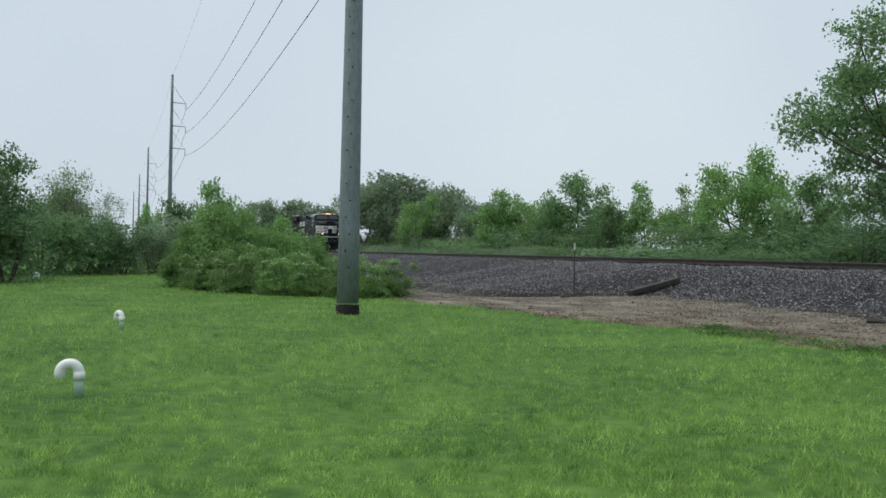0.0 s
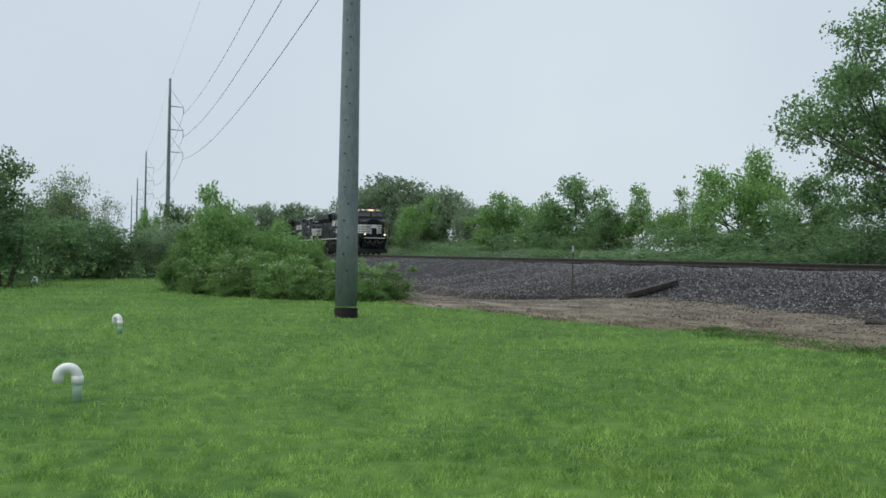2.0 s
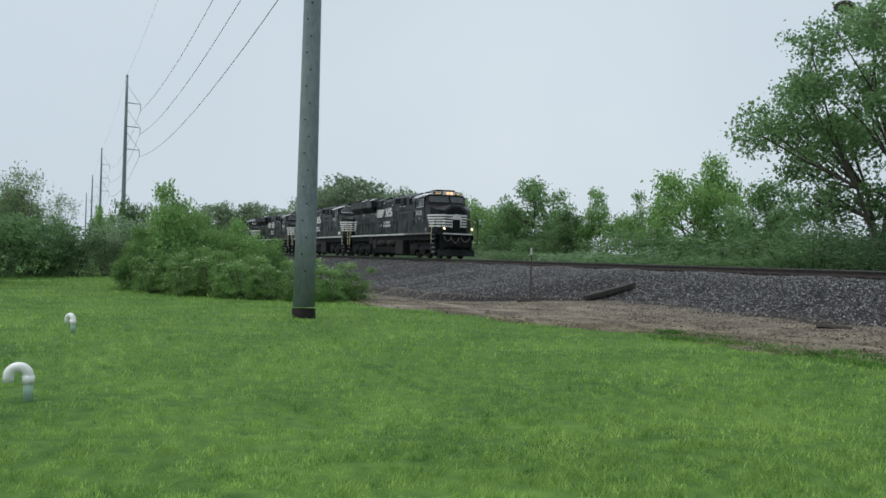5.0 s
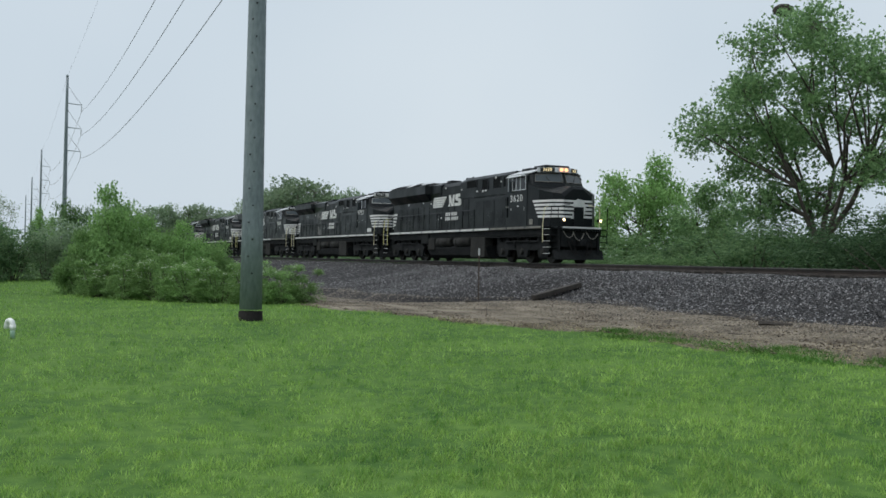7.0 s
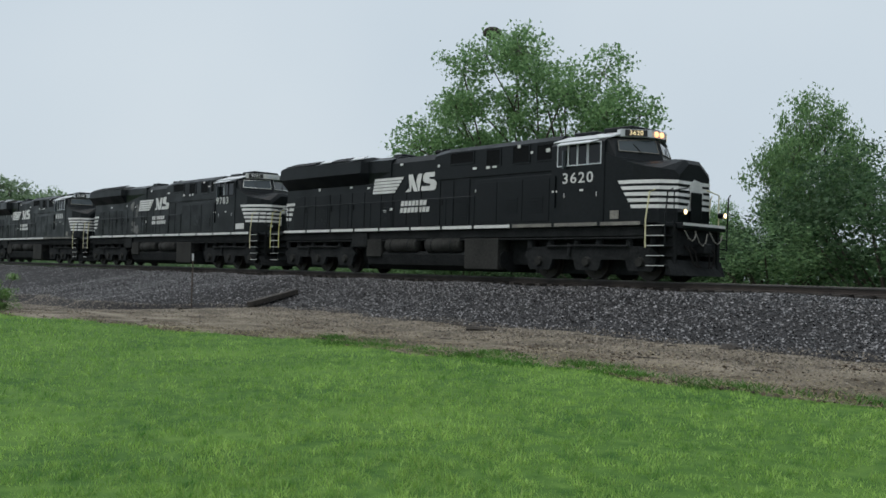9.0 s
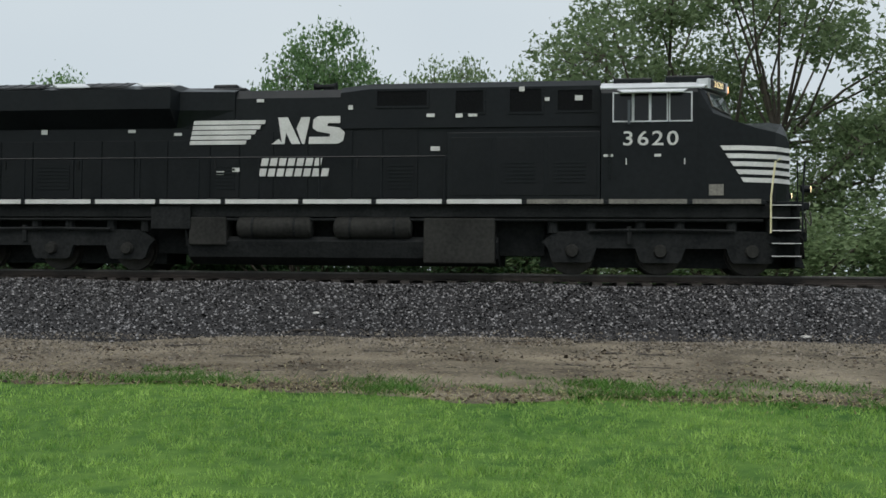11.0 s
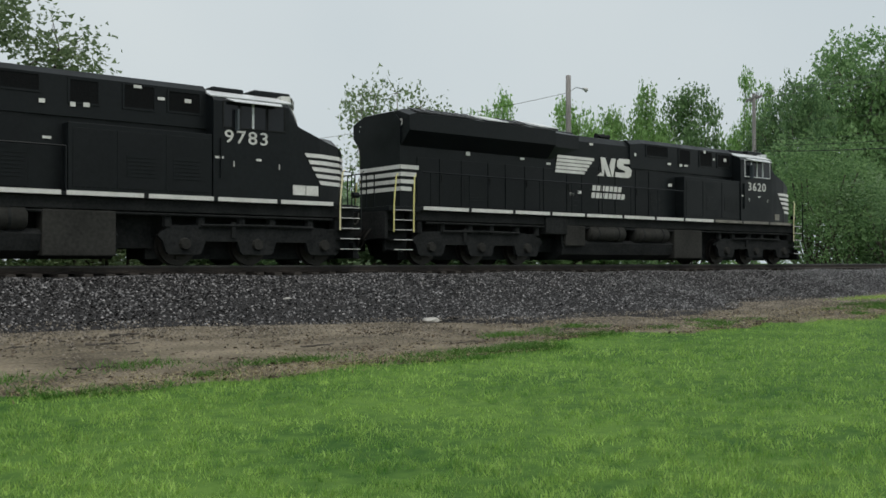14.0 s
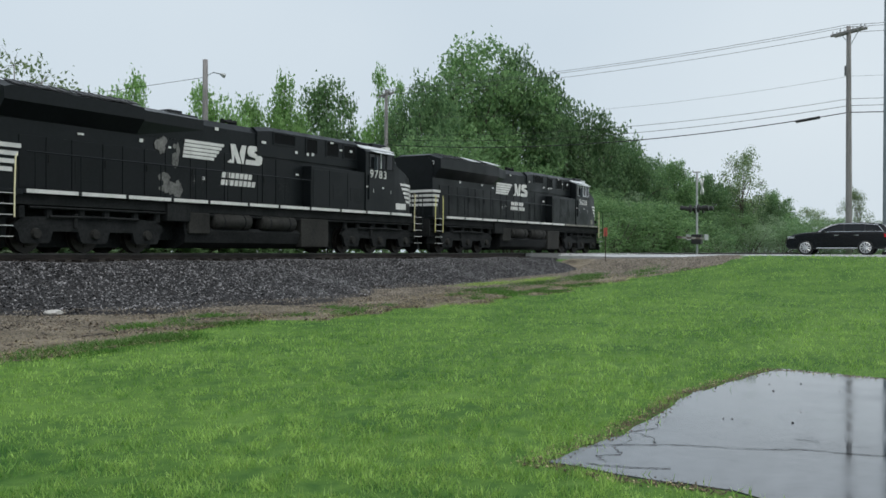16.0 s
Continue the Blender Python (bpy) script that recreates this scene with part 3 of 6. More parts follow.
for k, s in enumerate([(-8.1, 12.6, 0.75, 0.16), (-12.4, 12.2, 0.6, 0.14), (10.2, 12.6, 0.8, 0.2), (-2.6, 13.3, 0.5, 0.2), (0.6, 13.4, 0.5, 0.15), (3.1, 13.6, 0.7, 0.2),
                       (5.6, 14.0, 0.4, 0.2), (7.8, 13.4, 0.6, 0.15), (1.2, 12.9, 0.8, 0.15), (-5.2, 13.0, 0.7, 0.15),  (-16.5, 12.6, 0.5, 0.15)]):
    tufts("weed_tuft", [s], 700, 30 + k, height=0.11)
for k, (spots, kind, high) in enumerate((([(34.6, 17.7, 1.2, 0.25), (38.4, 17.3, 1.1, 0.25)], "tip", 0.1), ([(42.0, 16.5, 1.2, 0.3), (45.2, 14.8, 0.9, 0.4)], "tuft", 0.13), ([(31.5, 16.2, 1.0, 0.25), (36.5, 16.6, 1.3, 0.3), (40.2, 15.8, 1.0, 0.3)], "tuft", 0.1))):
    tufts("shoulder_weeds", spots, 1100, 158 + k, kind, high, "pale yellow-green weeds on the shoulder by the crossing" if kind == "tip" else "low green weeds growing in the dirt")
rng = np.random.default_rng(77)
for k in range(84):
    x = float(rng.uniform(-20, 45))
    y = float(edge_y(x)) + float(abs(rng.normal(0.2, 0.75)))
    spots = [(x + float(rng.normal(0, 0.35)), y + float(rng.normal(0, 0.16)), float(rng.uniform(0.08, 0.3)), float(rng.uniform(0.05, 0.16))) for _ in range(3)]
    tufts("weed_tuft", spots, 420, 100 + k, height=0.065 + 0.05 * float(rng.random()))
x = rng.uniform(-24, 46, 22000)
y = edge_y(x) + np.abs(rng.normal(0, 1.1, 22000))
blades("straw_litter", x, y, ground_z(x, y) + 0.05, 0.024, 0.014, "straw", "dead straw and stalks strewn over the dirt", 70, 4.0)
x = rng.uniform(-26, 40, 17000)
y = edge_y(x) + np.abs(rng.normal(0.9, 0.9, 17000))
lane = np.array([noise.noise((a * 0.5, b * 1.4, 6)) for a, b in zip(x, y)])
x, y = x[lane > -0.05], y[lane > -0.05]
blades("twig_litter", x, y, ground_z(x, y) + 0.05, 0.03, 0.022, "clod", "dark twigs and bark strewn over the dirt", 71, 4.5)
tufts("dry_grass", [(3, 12.7, 2.6, 0.35), (-3, 12.9, 2.2, 0.3), (8, 12.6, 1.8, 0.3), (27, 15.6, 2.5, 0.4), (34, 15.9, 2.6, 0.4), (40, 15.6, 2.4, 0.4)], 420, 60, "straw", 0.05, "dry straw-coloured grass trodden into the dirt")


# ---- trees and bushes ----
def limb_mesh(limbs, sides=5):
    vs, fs = [], []
    for p, q, r0, r1 in limbs:
        d = (q - p) / (np.linalg.norm(q - p) + 1e-9)
        a = np.cross(d, (0, 0, 1.0) if abs(d[2]) < 0.9 else (1.0, 0, 0))
        a /= np.linalg.norm(a)
        b = np.cross(d, a)
        k = np.arange(sides) * math.tau / sides
        ring = np.cos(k)[:, None] * a + np.sin(k)[:, None] * b
        o = 2 * sides * len(fs)
        vs.append(np.r_[p + ring * r0, q + ring * r1])
        i = np.arange(sides)
        fs.append(np.stack([o + i, o + (i + 1) % sides, o + sides + (i + 1) % sides, o + sides + i], 1))
    return np.concatenate(vs), np.concatenate(fs)


def leaf_mesh(rng, centres, radius, per, size, droop=0.2):
    """Leaves: small pointed faces round the given centres."""
    c = np.repeat(centres, per, 0)
    n = len(c)
    off = rng.normal(0, 1, (n, 3)) * [1, 1, 0.7]
    c = c + off * radius * 0.55
    d = rng.normal(0, 1, (n, 3))
    d[:, 2] -= droop
    d /= np.linalg.norm(d, axis=1, keepdims=True)
    e = np.cross(d, rng.normal(0, 1, (n, 3)))
    e /= np.linalg.norm(e, axis=1, keepdims=True) + 1e-9
    s = size * rng.uniform(0.6, 1.4, (n, 1))
    v = np.stack([c - d * s, c + d * s * 0.6 + e * s * 0.62, c + d * s * 0.6 - e * s * 0.62], 1)
    f = np.arange(3 * n).reshape(n, 3)
    return v.reshape(-1, 3), f


KINDS = {}


def tree_kind(key, seed, lobes, lobe_r, clumps, per, size, bark, leaf, low=0.25, trunk=0.02, shape=1.0, open_=0.0, forks=5):
    """A tree one metre high and wide: a trunk, limbs to each lobe of the crown, twigs to each clump of leaves. low: where the crown begins."""
    rng = np.random.default_rng(seed)
    centres = []
    while len(centres) < lobes:
        p = rng.uniform(-1, 1, 3)
        rad = np.linalg.norm(p)
        if rad > 1 or rad < 0.35 * rng.random():
            continue
        f = (p[2] + 1) / 2
        wide = 0.5 * (1 - 0.45 * max(0, f - 0.45) ** shape) - lobe_r * 0.8
        q = np.array([p[0] * wide, p[1] * wide, low + lobe_r * 0.7 + f * (1 - low - lobe_r * 1.6)])
        if all(np.linalg.norm(q - c) > lobe_r * 0.62 for c in centres) or rng.random() < 0.12:
            centres.append(q)
    limbs, pts = [], []
    fork = np.array([rng.normal(0, 0.01), rng.normal(0, 0.01), max(low * 0.75, 0.08)])
    limbs.append((np.zeros(3), fork, trunk, trunk * 0.85))
    mains = []
    for k in range(forks):
        a = k * math.tau / forks + rng.uniform(-0.4, 0.4)
        tip = fork + np.array([math.cos(a) * rng.uniform(0.08, 0.2), math.sin(a) * rng.uniform(0.08, 0.2), rng.uniform(0.2, 0.4) * (1 - low)])
        knee = (fork + tip) / 2 + rng.normal(0, 0.012, 3)
        limbs += [(fork, knee, trunk * 0.6, trunk * 0.5), (knee, tip, trunk * 0.5, trunk * 0.36)]
        mains += [knee, tip]
    for c in centres:
        near = min(mains, key=lambda m: np.linalg.norm(m - c) + (0.3 if m[2] > c[2] else 0))
        knee = (near + c) / 2 + rng.normal(0, 0.02, 3)
        limbs += [(near, knee, trunk * 0.3, trunk * 0.2), (knee, c, trunk * 0.2, trunk * 0.12)]
        rr = lobe_r * rng.uniform(0.7, 1.15)
        for _ in range(clumps):
            d = rng.normal(0, 1, 3)
            d /= np.linalg.norm(d)
            e = c + d * rr * rng.uniform(0.45, 1.0) * [1, 1, 0.85]
            if rng.random() < 0.3:
                limbs.append((c, e, trunk * 0.08, trunk * 0.035))
            if rng.random() >= open_:
                pts.append(e)
    lv, lf = leaf_mesh(rng, np.array(pts), lobe_r * 0.42, per, size)
    tv, tf = limb_mesh(limbs, 4)
    fill = np.array([2 * np.percentile(np.hypot(lv[:, 0], lv[:, 1]), 97)] * 2 + [np.percentile(lv[:, 2], 99.8)])
    lv, tv = lv / fill, tv / fill
    crown, wood = arrays("crown", lv, lf, leaf), arrays("trunk", tv, tf, bark)
    KINDS[key] = (wood.data, crown.data)
    for o in (wood, crown):
        bpy.data.objects.remove(o)


def bush_kind(key, seed, leaf, per=8, clumps=260, size=0.07, bark="bark", flowers=0, heads=14, tall=(0.35, 0.85), girth=(0.1, 0.2), peak=0.0):
    """A bush of many clumps over a heap of stems, one metre high and wide."""
    rng = np.random.default_rng(seed)
    lobes = []
    for _ in range(heads):
        u, v = rng.uniform(-0.33, 0.33, 2)
        lobes.append((u, v, rng.uniform(*tall) * (1 - peak * min(1, math.hypot(u, v) / 0.4)), rng.uniform(*girth)))
    pts = []
    while len(pts) < clumps:
        u, v, h, rr = lobes[rng.integers(len(lobes))]
        d = rng.normal(0, 1, 3)
        d /= np.linalg.norm(d)
        p = np.array([u, v, h]) + d * rr * rng.uniform(0.7, 1.15)
        if rng.random() < 0.4:
            p[2] = rng.uniform(0.02, 0.6 - 0.3 * peak)
            p[:2] *= 1.2 - 0.2 * peak
        if 0 < p[2]:
            pts.append(p)
    pts = np.array(pts)
    lv, lf = leaf_mesh(rng, pts, 0.07, per, size)
    hz = np.percentile(lv[:, 2], 99.5)
    lv = lv / [1, 1, hz]
    limbs = [(np.array([u * 0.2, v * 0.2, 0]), np.array([u, v, h * 0.9]), 0.009, 0.004) for u, v, h, _ in lobes]
    tv, tf = limb_mesh(limbs)
    wood, crown = arrays("stems", tv, tf, bark), arrays("crown", lv, lf, leaf)
    datas = [wood.data, crown.data]
    for o in (wood, crown):
        bpy.data.objects.remove(o)
    if flowers:
        top = pts[pts[:, 2] > 0.45]
        c = top[rng.integers(0, len(top), flowers)] / [1, 1, hz] + rng.normal(0, 0.02, (flowers, 3)) + [0, 0, 0.03]
        fv, ff = leaf_mesh(rng, c, 0.02, 5, 0.009)
        fl = arrays("blossoms", fv, ff, "flower")
        datas.append(fl.data)
        bpy.data.objects.remove(fl)
    KINDS[key] = tuple(datas)


def plant(key, x, y, height, width, label, turn=0.0, group="", name="tree", category="tree", z=None):
    z = float(land(x, y)) - 0.05 if z is None else z
    ob = thing(name, pose(x, y, z, 0, 0, turn) @ Matrix.Diagonal((width, width, height, 1)), label, category, group)
    for nm, me in zip(("trunk" if name == "tree" else "woody_base", "crown", "blossom"), KINDS[key]):
        o = new(nm, me)
        o.parent = ob
        if nm == "woody_base":
            o["kind"] = "stuff"
        if nm == "blossom":
            o["kind"] = "stuff"
    return ob


def plant_at(key, az, y, top, wide, label, turn=0.0, far=None, **kw):
    """Plants by heading, by distance from the eye's line along y (or by far, its distance), by the height angle of its top and its width in degrees."""
    a = radians(az)
    d = far if far else y / math.cos(a)
    px, py = d * math.sin(a), d * math.cos(a)
    z = float(land(px, py)) - 0.05
    return plant(key, px, py, 1.6 + d * math.tan(radians(top)) - z, 2 * d * math.tan(radians(wide / 2)), label, turn, **kw)


tree_kind("walnut", 5, 46, 0.095, 26, 30, 0.0075, "bark", "leaf_mid", 0.2, 0.017, 1.2)
tree_kind("broad", 15, 54, 0.1, 32, 22, 0.0075, "bark", "leaf_spring", 0.1, 0.017, 1.4, 0.1, 6)
tree_kind("round", 6, 26, 0.14, 24, 20, 0.0135, "bark", "leaf_light", 0.03, 0.022)
tree_kind("round_dark", 7, 34, 0.14, 24, 16, 0.0142, "bark", "leaf_dark", 0.06, 0.02, 1.3)
tree_kind("tall", 8, 34, 0.13, 24, 17, 0.0135, "bark", "leaf_mid", 0.03, 0.02, 0.8)
tree_kind("tall_fine", 18, 34, 0.13, 26, 26, 0.0105, "bark", "leaf_mid", 0.08, 0.018, 0.9)
tree_kind("spring", 9, 28, 0.12, 24, 10, 0.0105, "bark", "leaf_spring", 0.12, 0.017, 1.0, 0.3)
# distant trees: haze is put into the leaf colour, no air between
tree_kind("far", 31, 34, 0.14, 22, 15, 0.0155, "bark_pale", "leaf_grey_haze", 0.03, 0.018, 1.1)
tree_kind("dense_fine", 28, 40, 0.12, 26, 24, 0.0108, "bark", "leaf_deep", 0.02, 0.018, 1.1)
tree_kind("airy", 10, 20, 0.12, 20, 18, 0.015, "bark", "leaf_light", 0.2, 0.018, 1.0, 0.1)
tree_kind("bare", 12, 30, 0.13, 22, 6, 0.011, "bark_pale", "leaf_spring", 0.15, 0.016, 1.0, 0.2)
for key, seed, leaf in (("thicket", 21, "leaf_mid"), ("thicket_dark", 22, "leaf_dark"), ("thicket_grey", 23, "leaf_grey_haze")):
    bush_kind(key, seed, leaf, 12, 460, 0.0205)
    bush_kind(key + "_fine", seed + 20, leaf, 13, 580, 0.0132)
bush_kind("thicket_deep_fine", 46, "leaf_deep", 16, 620, 0.012)
bush_kind("thicket_spring", 26, "leaf_spring", 14, 600, 0.0125)
bush_kind("honeysuckle", 24, "leaf_light", 18, 800, 0.017)
bush_kind("peaked", 27, "leaf_light", 20, 900, 0.015, heads=30, tall=(0.75, 0.95), girth=(0.06, 0.14), peak=0.75)
bush_kind("weeds", 25, "leaf_weed", 18, 700, 0.016, flowers=150, heads=22, tall=(0.15, 1.0), girth=(0.03, 0.11))

WOOD = "woods beyond the railway"
# the large tree with the nest
plant_at("walnut", -44.7, 34.5, 13.9, 14.6, "large leafy tree with open crown and several dark limbs", 40)
d = 34.5 / math.cos(radians(46.87))
nest = B()
bmesh.ops.create_icosphere(nest, subdivisions=3, radius=0.5, matrix=Matrix.Diagonal((1, 1, 0.62, 1)))
for v in nest.verts:
    v.co *= 1 + 0.25 * noise.noise(v.co * 7)
o = part("bird_nest", nest, "twig")
o.matrix_basis = Matrix.Translation(EYE + way(-46.87, 14.0) * d / math.cos(radians(14)))
tagged(o, "round dark nest of twigs at the top of the tree", "nest")

for az, yy, top, wide, key, label in [
    (-73.9, 36, 4.6, 4.2, "far", "tall green tree above the thicket, paled as haze"), (-71.2, 37, 3.9, 2.6, "far", "tall mid-green tree above the thicket"),
    (-76.0, 38, 3.9, 3.2, "far", "grey-green tree in the far woods, paled as haze"), (-67.4, 37, 3.7, 3.2, "round", "round light green tree"),
    (-69.4, 36, 3.0, 2.6, "far", "grey-green tree in the far woods, paled as haze"), (-63.4, 36, 4.7, 3.4, "tall", "round mid-green tree with ragged top"),
    (-59.6, 36, 4.3, 2.4, "airy", "slender tree with airy light crown"), (-57.4, 37, 4.1, 2.2, "airy", "slender tree with airy light crown"),
    (-65.3, 35, 3.1, 2.4, "round", "light green tree with dense crown"), (-61.6, 34, 3.0, 2.0, "tall", "mid-green tree at the wood's edge"), (-72.6, 34, 3.4, 2.2, "round", "light green tree with dense crown"), (-54.3, 37, 6.1, 3.8, "round", "light green tree with dense crown"), (-50.6, 36, 4.8, 3.6, "tall", "mid-green tree beside the large one"),
    (-37.0, 36, 5.7, 3.4, "airy", "slender tree with airy light crown"), (-33.4, 36, 4.5, 3.0, "tall_fine", "young leafy tree with ragged crown"), (-40.2, 36, 4.7, 3.2, "tall_fine", "young leafy tree with ragged crown"), (-29.0, 36, 10.4, 6.0, "tall_fine", "young leafy tree with ragged crown"), (-14.4, 35, 14.0, 8.0, "tall_fine", "tall leafy tree behind the railway"),
    (-9.3, 34, 12.2, 6.4, "spring", "thin-leaved pale spring tree behind the track"), (-5.6, 36, 12.6, 6.6, "spring", "thin-leaved pale spring tree behind the track"),
    (-2.6, 35, 11.8, 5.6, "spring", "slender tree with airy light crown"), (-21.3, 34, 7.4, 5.0, "dense_fine", "dense dark green tree beside the railway"), (-18.2, 35, 9.6, 5.4, "dense_fine", "dense dark green tree beside the railway"),
    (8.6, 36, 18.6, 19.5, "broad", "broad many-limbed tree with thin spring leaves"), (35.9, 38, 11.0, 8.6, "bare", "nearly bare pale tree with few leaves"),
    (41.9, 40, 9.8, 4.6, "round", "light green tree with dense crown"), (46.9, 44, 9.3, 4.4, "round", "light green tree behind the street lamp"),
    (50.2, 44, 10.0, 3.8, "round", "light green tree with dense crown"), (53.2, 52, 9.8, 4.6, "tall", "tall grey-green tree beyond the track"),
    (56.6, 52, 10.6, 3.4, "airy", "slender pale tree beside the power pole"), (62.4, 46, 12.2, 8.2, "tall_fine", "great dark green tree by the crossing"),
    (64.6, 44, 11.4, 5.4, "round_dark", "great dark green tree by the crossing"), (58.9, 46, 10.1, 4.8, "round_dark", "great dark green tree by the crossing"),
    (66.8, 43, 8.8, 4.4, "round_dark", "dark bushy tree near the crossing"), (70.0, 42, 6.6, 4.0, "tall", "mid-green leafy tree near the crossing"), (72.4, 40, 5.4, 3.6, "round_dark", "dark bushy tree near the crossing"), (74.3, 38, 4.2, 3.2, "round_dark", "dark bushy tree near the crossing"), (76.4, 34, 3.8, 3.0, "tall", "mid-green leafy tree beyond the road"), (78.2, 30, 3.2, 2.8, "round_dark", "dark bushy tree beyond the road"),
    (68.6, 40, 8.3, 4.6, "round_dark", "dark bushy tree near the crossing"), (71.2, 38, 6.6, 3.6, "round_dark", "dark bushy tree near the crossing"), (73.3, 36, 5.2, 3.2, "tall", "mid-green leafy tree near the crossing"),
    (75.2, 34, 4.4, 2.6, "round_dark", "dark bushy tree near the crossing"), (77.2, 30, 5.9, 2.7, "spring", "slender tree with open crown beyond the road"),
    (79.0, 30, 3.4, 2.4, "tall", "mid-green leafy tree near the crossing"), (80.9, 30, 2.5, 2.2, "spring", "pale leafy tree far off"), (83.0, 30, 3.5, 1.8, "spring", "pale leafy tree far off"),
]:
    plant_at(key, az, yy, top, wide * (1.05 if az > 56 else 1.25 if az > 44 else 1.5 if az < -48 else 1.12), label, az * 37 % 360, group=WOOD)
# undergrowth along the far side of the line
rng = random.Random(5)
x = -140.0
while x < 110:
    w = rng.uniform(6.0, 8.5)
    if not 47 < x < 61:
        for row, yy in enumerate((32.0, 35.0)):
            k = rng.choice(["thicket", "thicket_dark", "thicket", "thicket_grey"])
            tall = rng.uniform(2.7, 3.7) + row * rng.uniform(0.2, 1.0) if x < -16 else rng.uniform(3.6, 4.8) + row * rng.uniform(0.4, 1.2)
            if -16 < x < -1:
                tall *= 1.3 if x < -8 else 1.2
                k = rng.choice(["thicket_deep", "thicket_deep", "thicket_dark"])
            elif -1 <= x < 16:
                tall *= 0.9
                k = "thicket_spring"
            elif x < -38:
                tall = rng.uniform(1.3, 2.5) + row * rng.uniform(0.3, 1.4)
                k = rng.choice(["thicket_fine", "thicket_dark_fine", "thicket_dark", "thicket_grey_fine"])
            elif x > 60:
                tall *= 1.25
            elif x < -16:
                k = rng.choice(["thicket_deep", "thicket_dark", "thicket_deep"])
            if (-38 <= x < 14 or 60 < x < 90) and k != "thicket_spring":
                k += "_fine"
            plant(k, x + rng.uniform(-1, 1), yy + rng.uniform(-0.7, 0.7), tall, w * (0.98 if -38 <= x < -16 else 1.2 if x < -1 else 1.3), "dense green thicket beyond the railway", rng.uniform(0, 360), WOOD, "thicket", "bush")
    x += w * 0.72
for k in range(15):
    plant(("thicket_dark", "thicket")[k % 2], -48 + k * 5.6, 38.5 + rng.uniform(-0.7, 0.7), 2.7 + rng.uniform(0, 0.5), 9.5, "low dense undergrowth beyond the railway", rng.uniform(0, 360), WOOD, "thicket", "bush")
for k in range(13):
    x = 64 + k * 8.0
    plant(rng.choice(["thicket_dark_fine", "thicket_fine"]), x + rng.uniform(-2, 2), 40 + rng.uniform(-2, 3), max(4.0, 9.5 - k * 0.35) * rng.uniform(0.8, 1.1), 12, "dense dark green thicket near the crossing", rng.uniform(0, 360), WOOD, "thicket", "bush")
for k in range(9):
    plant_at(("thicket_dark_fine", "thicket_fine", "thicket_grey_fine")[k % 3], 69.5 + k * 1.75, 0, 2.9 - 0.14 * k, 3.4, "dense green thicket beyond the road", k * 71, 105 + 6 * k, group=WOOD, name="thicket", category="bush")
for k in range(10):
    plant_at(("thicket_dark_fine", "thicket_grey_fine")[k % 2], 68.5 + k * 1.8, 0, 1.5, 4.0, "low dense undergrowth beyond the road", k * 97, 92 + 7 * k, group=WOOD, name="thicket", category="bush")
# woods by the lawn's far end
for az, far, top, wide, key, nm, label in [
    (-96.3, 46, 5.2, 7.0, "tall", "tree", "leafy grey-green tree at the lawn's far end"), (-95.6, 44, 2.4, 5.0, "thicket_dark", "thicket", "dark dense bush at the lawn's far end"),
    (-92.6, 60, 4.4, 4.4, "bare", "tree", "half-bare tree above the hedge"), (-93.0, 62, 3.2, 3.4, "round_dark", "tree", "dense dark tree behind the hedge"),
    (-90.4, 66, 3.1, 2.2, "bare", "tree", "small thin tree above the hedge"), (-91.8, 57, 1.7, 3.6, "thicket_dark", "thicket", "dark hedge at the lawn's far end"),
    (-89.7, 58, 1.3, 3.6, "thicket_dark", "thicket", "dark hedge at the lawn's far end"), (-88.0, 60, 1.3, 3.4, "thicket_grey", "thicket", "dusky hedge at the lawn's far end"),
    (-86.6, 64, 2.7, 2.6, "thicket", "thicket", "tall bush behind the pole"), (-88.2, 90, 2.4, 1.6, "round", "tree", "small tree far off"),
    (-97.5, 52, 1.9, 6.5, "thicket_dark", "thicket", "dark dense hedge at the lawn's far end"), (-93.8, 56, 1.8, 5.5, "thicket", "thicket", "dark dense hedge at the lawn's far end"), (-90.9, 59, 1.5, 4.5, "thicket_dark", "thicket", "dark dense hedge at the lawn's far end"), (-87.2, 62, 1.7, 4.5, "thicket_grey", "thicket", "dusky hedge at the lawn's far end"), (-101.5, 50, 2.2, 8.0, "thicket_dark", "thicket", "dark dense hedge at the lawn's far end"),
    (-99.5, 44, 5.5, 7.0, "tall", "tree", "leafy tree at the lawn's far end"), (-103.5, 42, 5.0, 7.0, "round_dark", "tree", "leafy tree at the lawn's far end"),
    (-84.4, 140, 2.8, 3.0, "far", "tree", "far tree with haze painted into its leaf colour"), (-82.2, 150, 2.8, 3.4, "far", "tree", "far tree with haze painted into its leaf colour"), (-80.0, 150, 2.9, 3.4, "far", "tree", "far tree with haze painted into its leaf colour"), (-78.2, 150, 2.6, 3.0, "far", "tree", "far tree with haze painted into its leaf colour"),
]:
    plant_at(key, az, 0, top, wide, label, az * 53 % 360, far=far, group="woods at the lawn's end", name=nm, category="tree" if nm == "tree" else "bush")
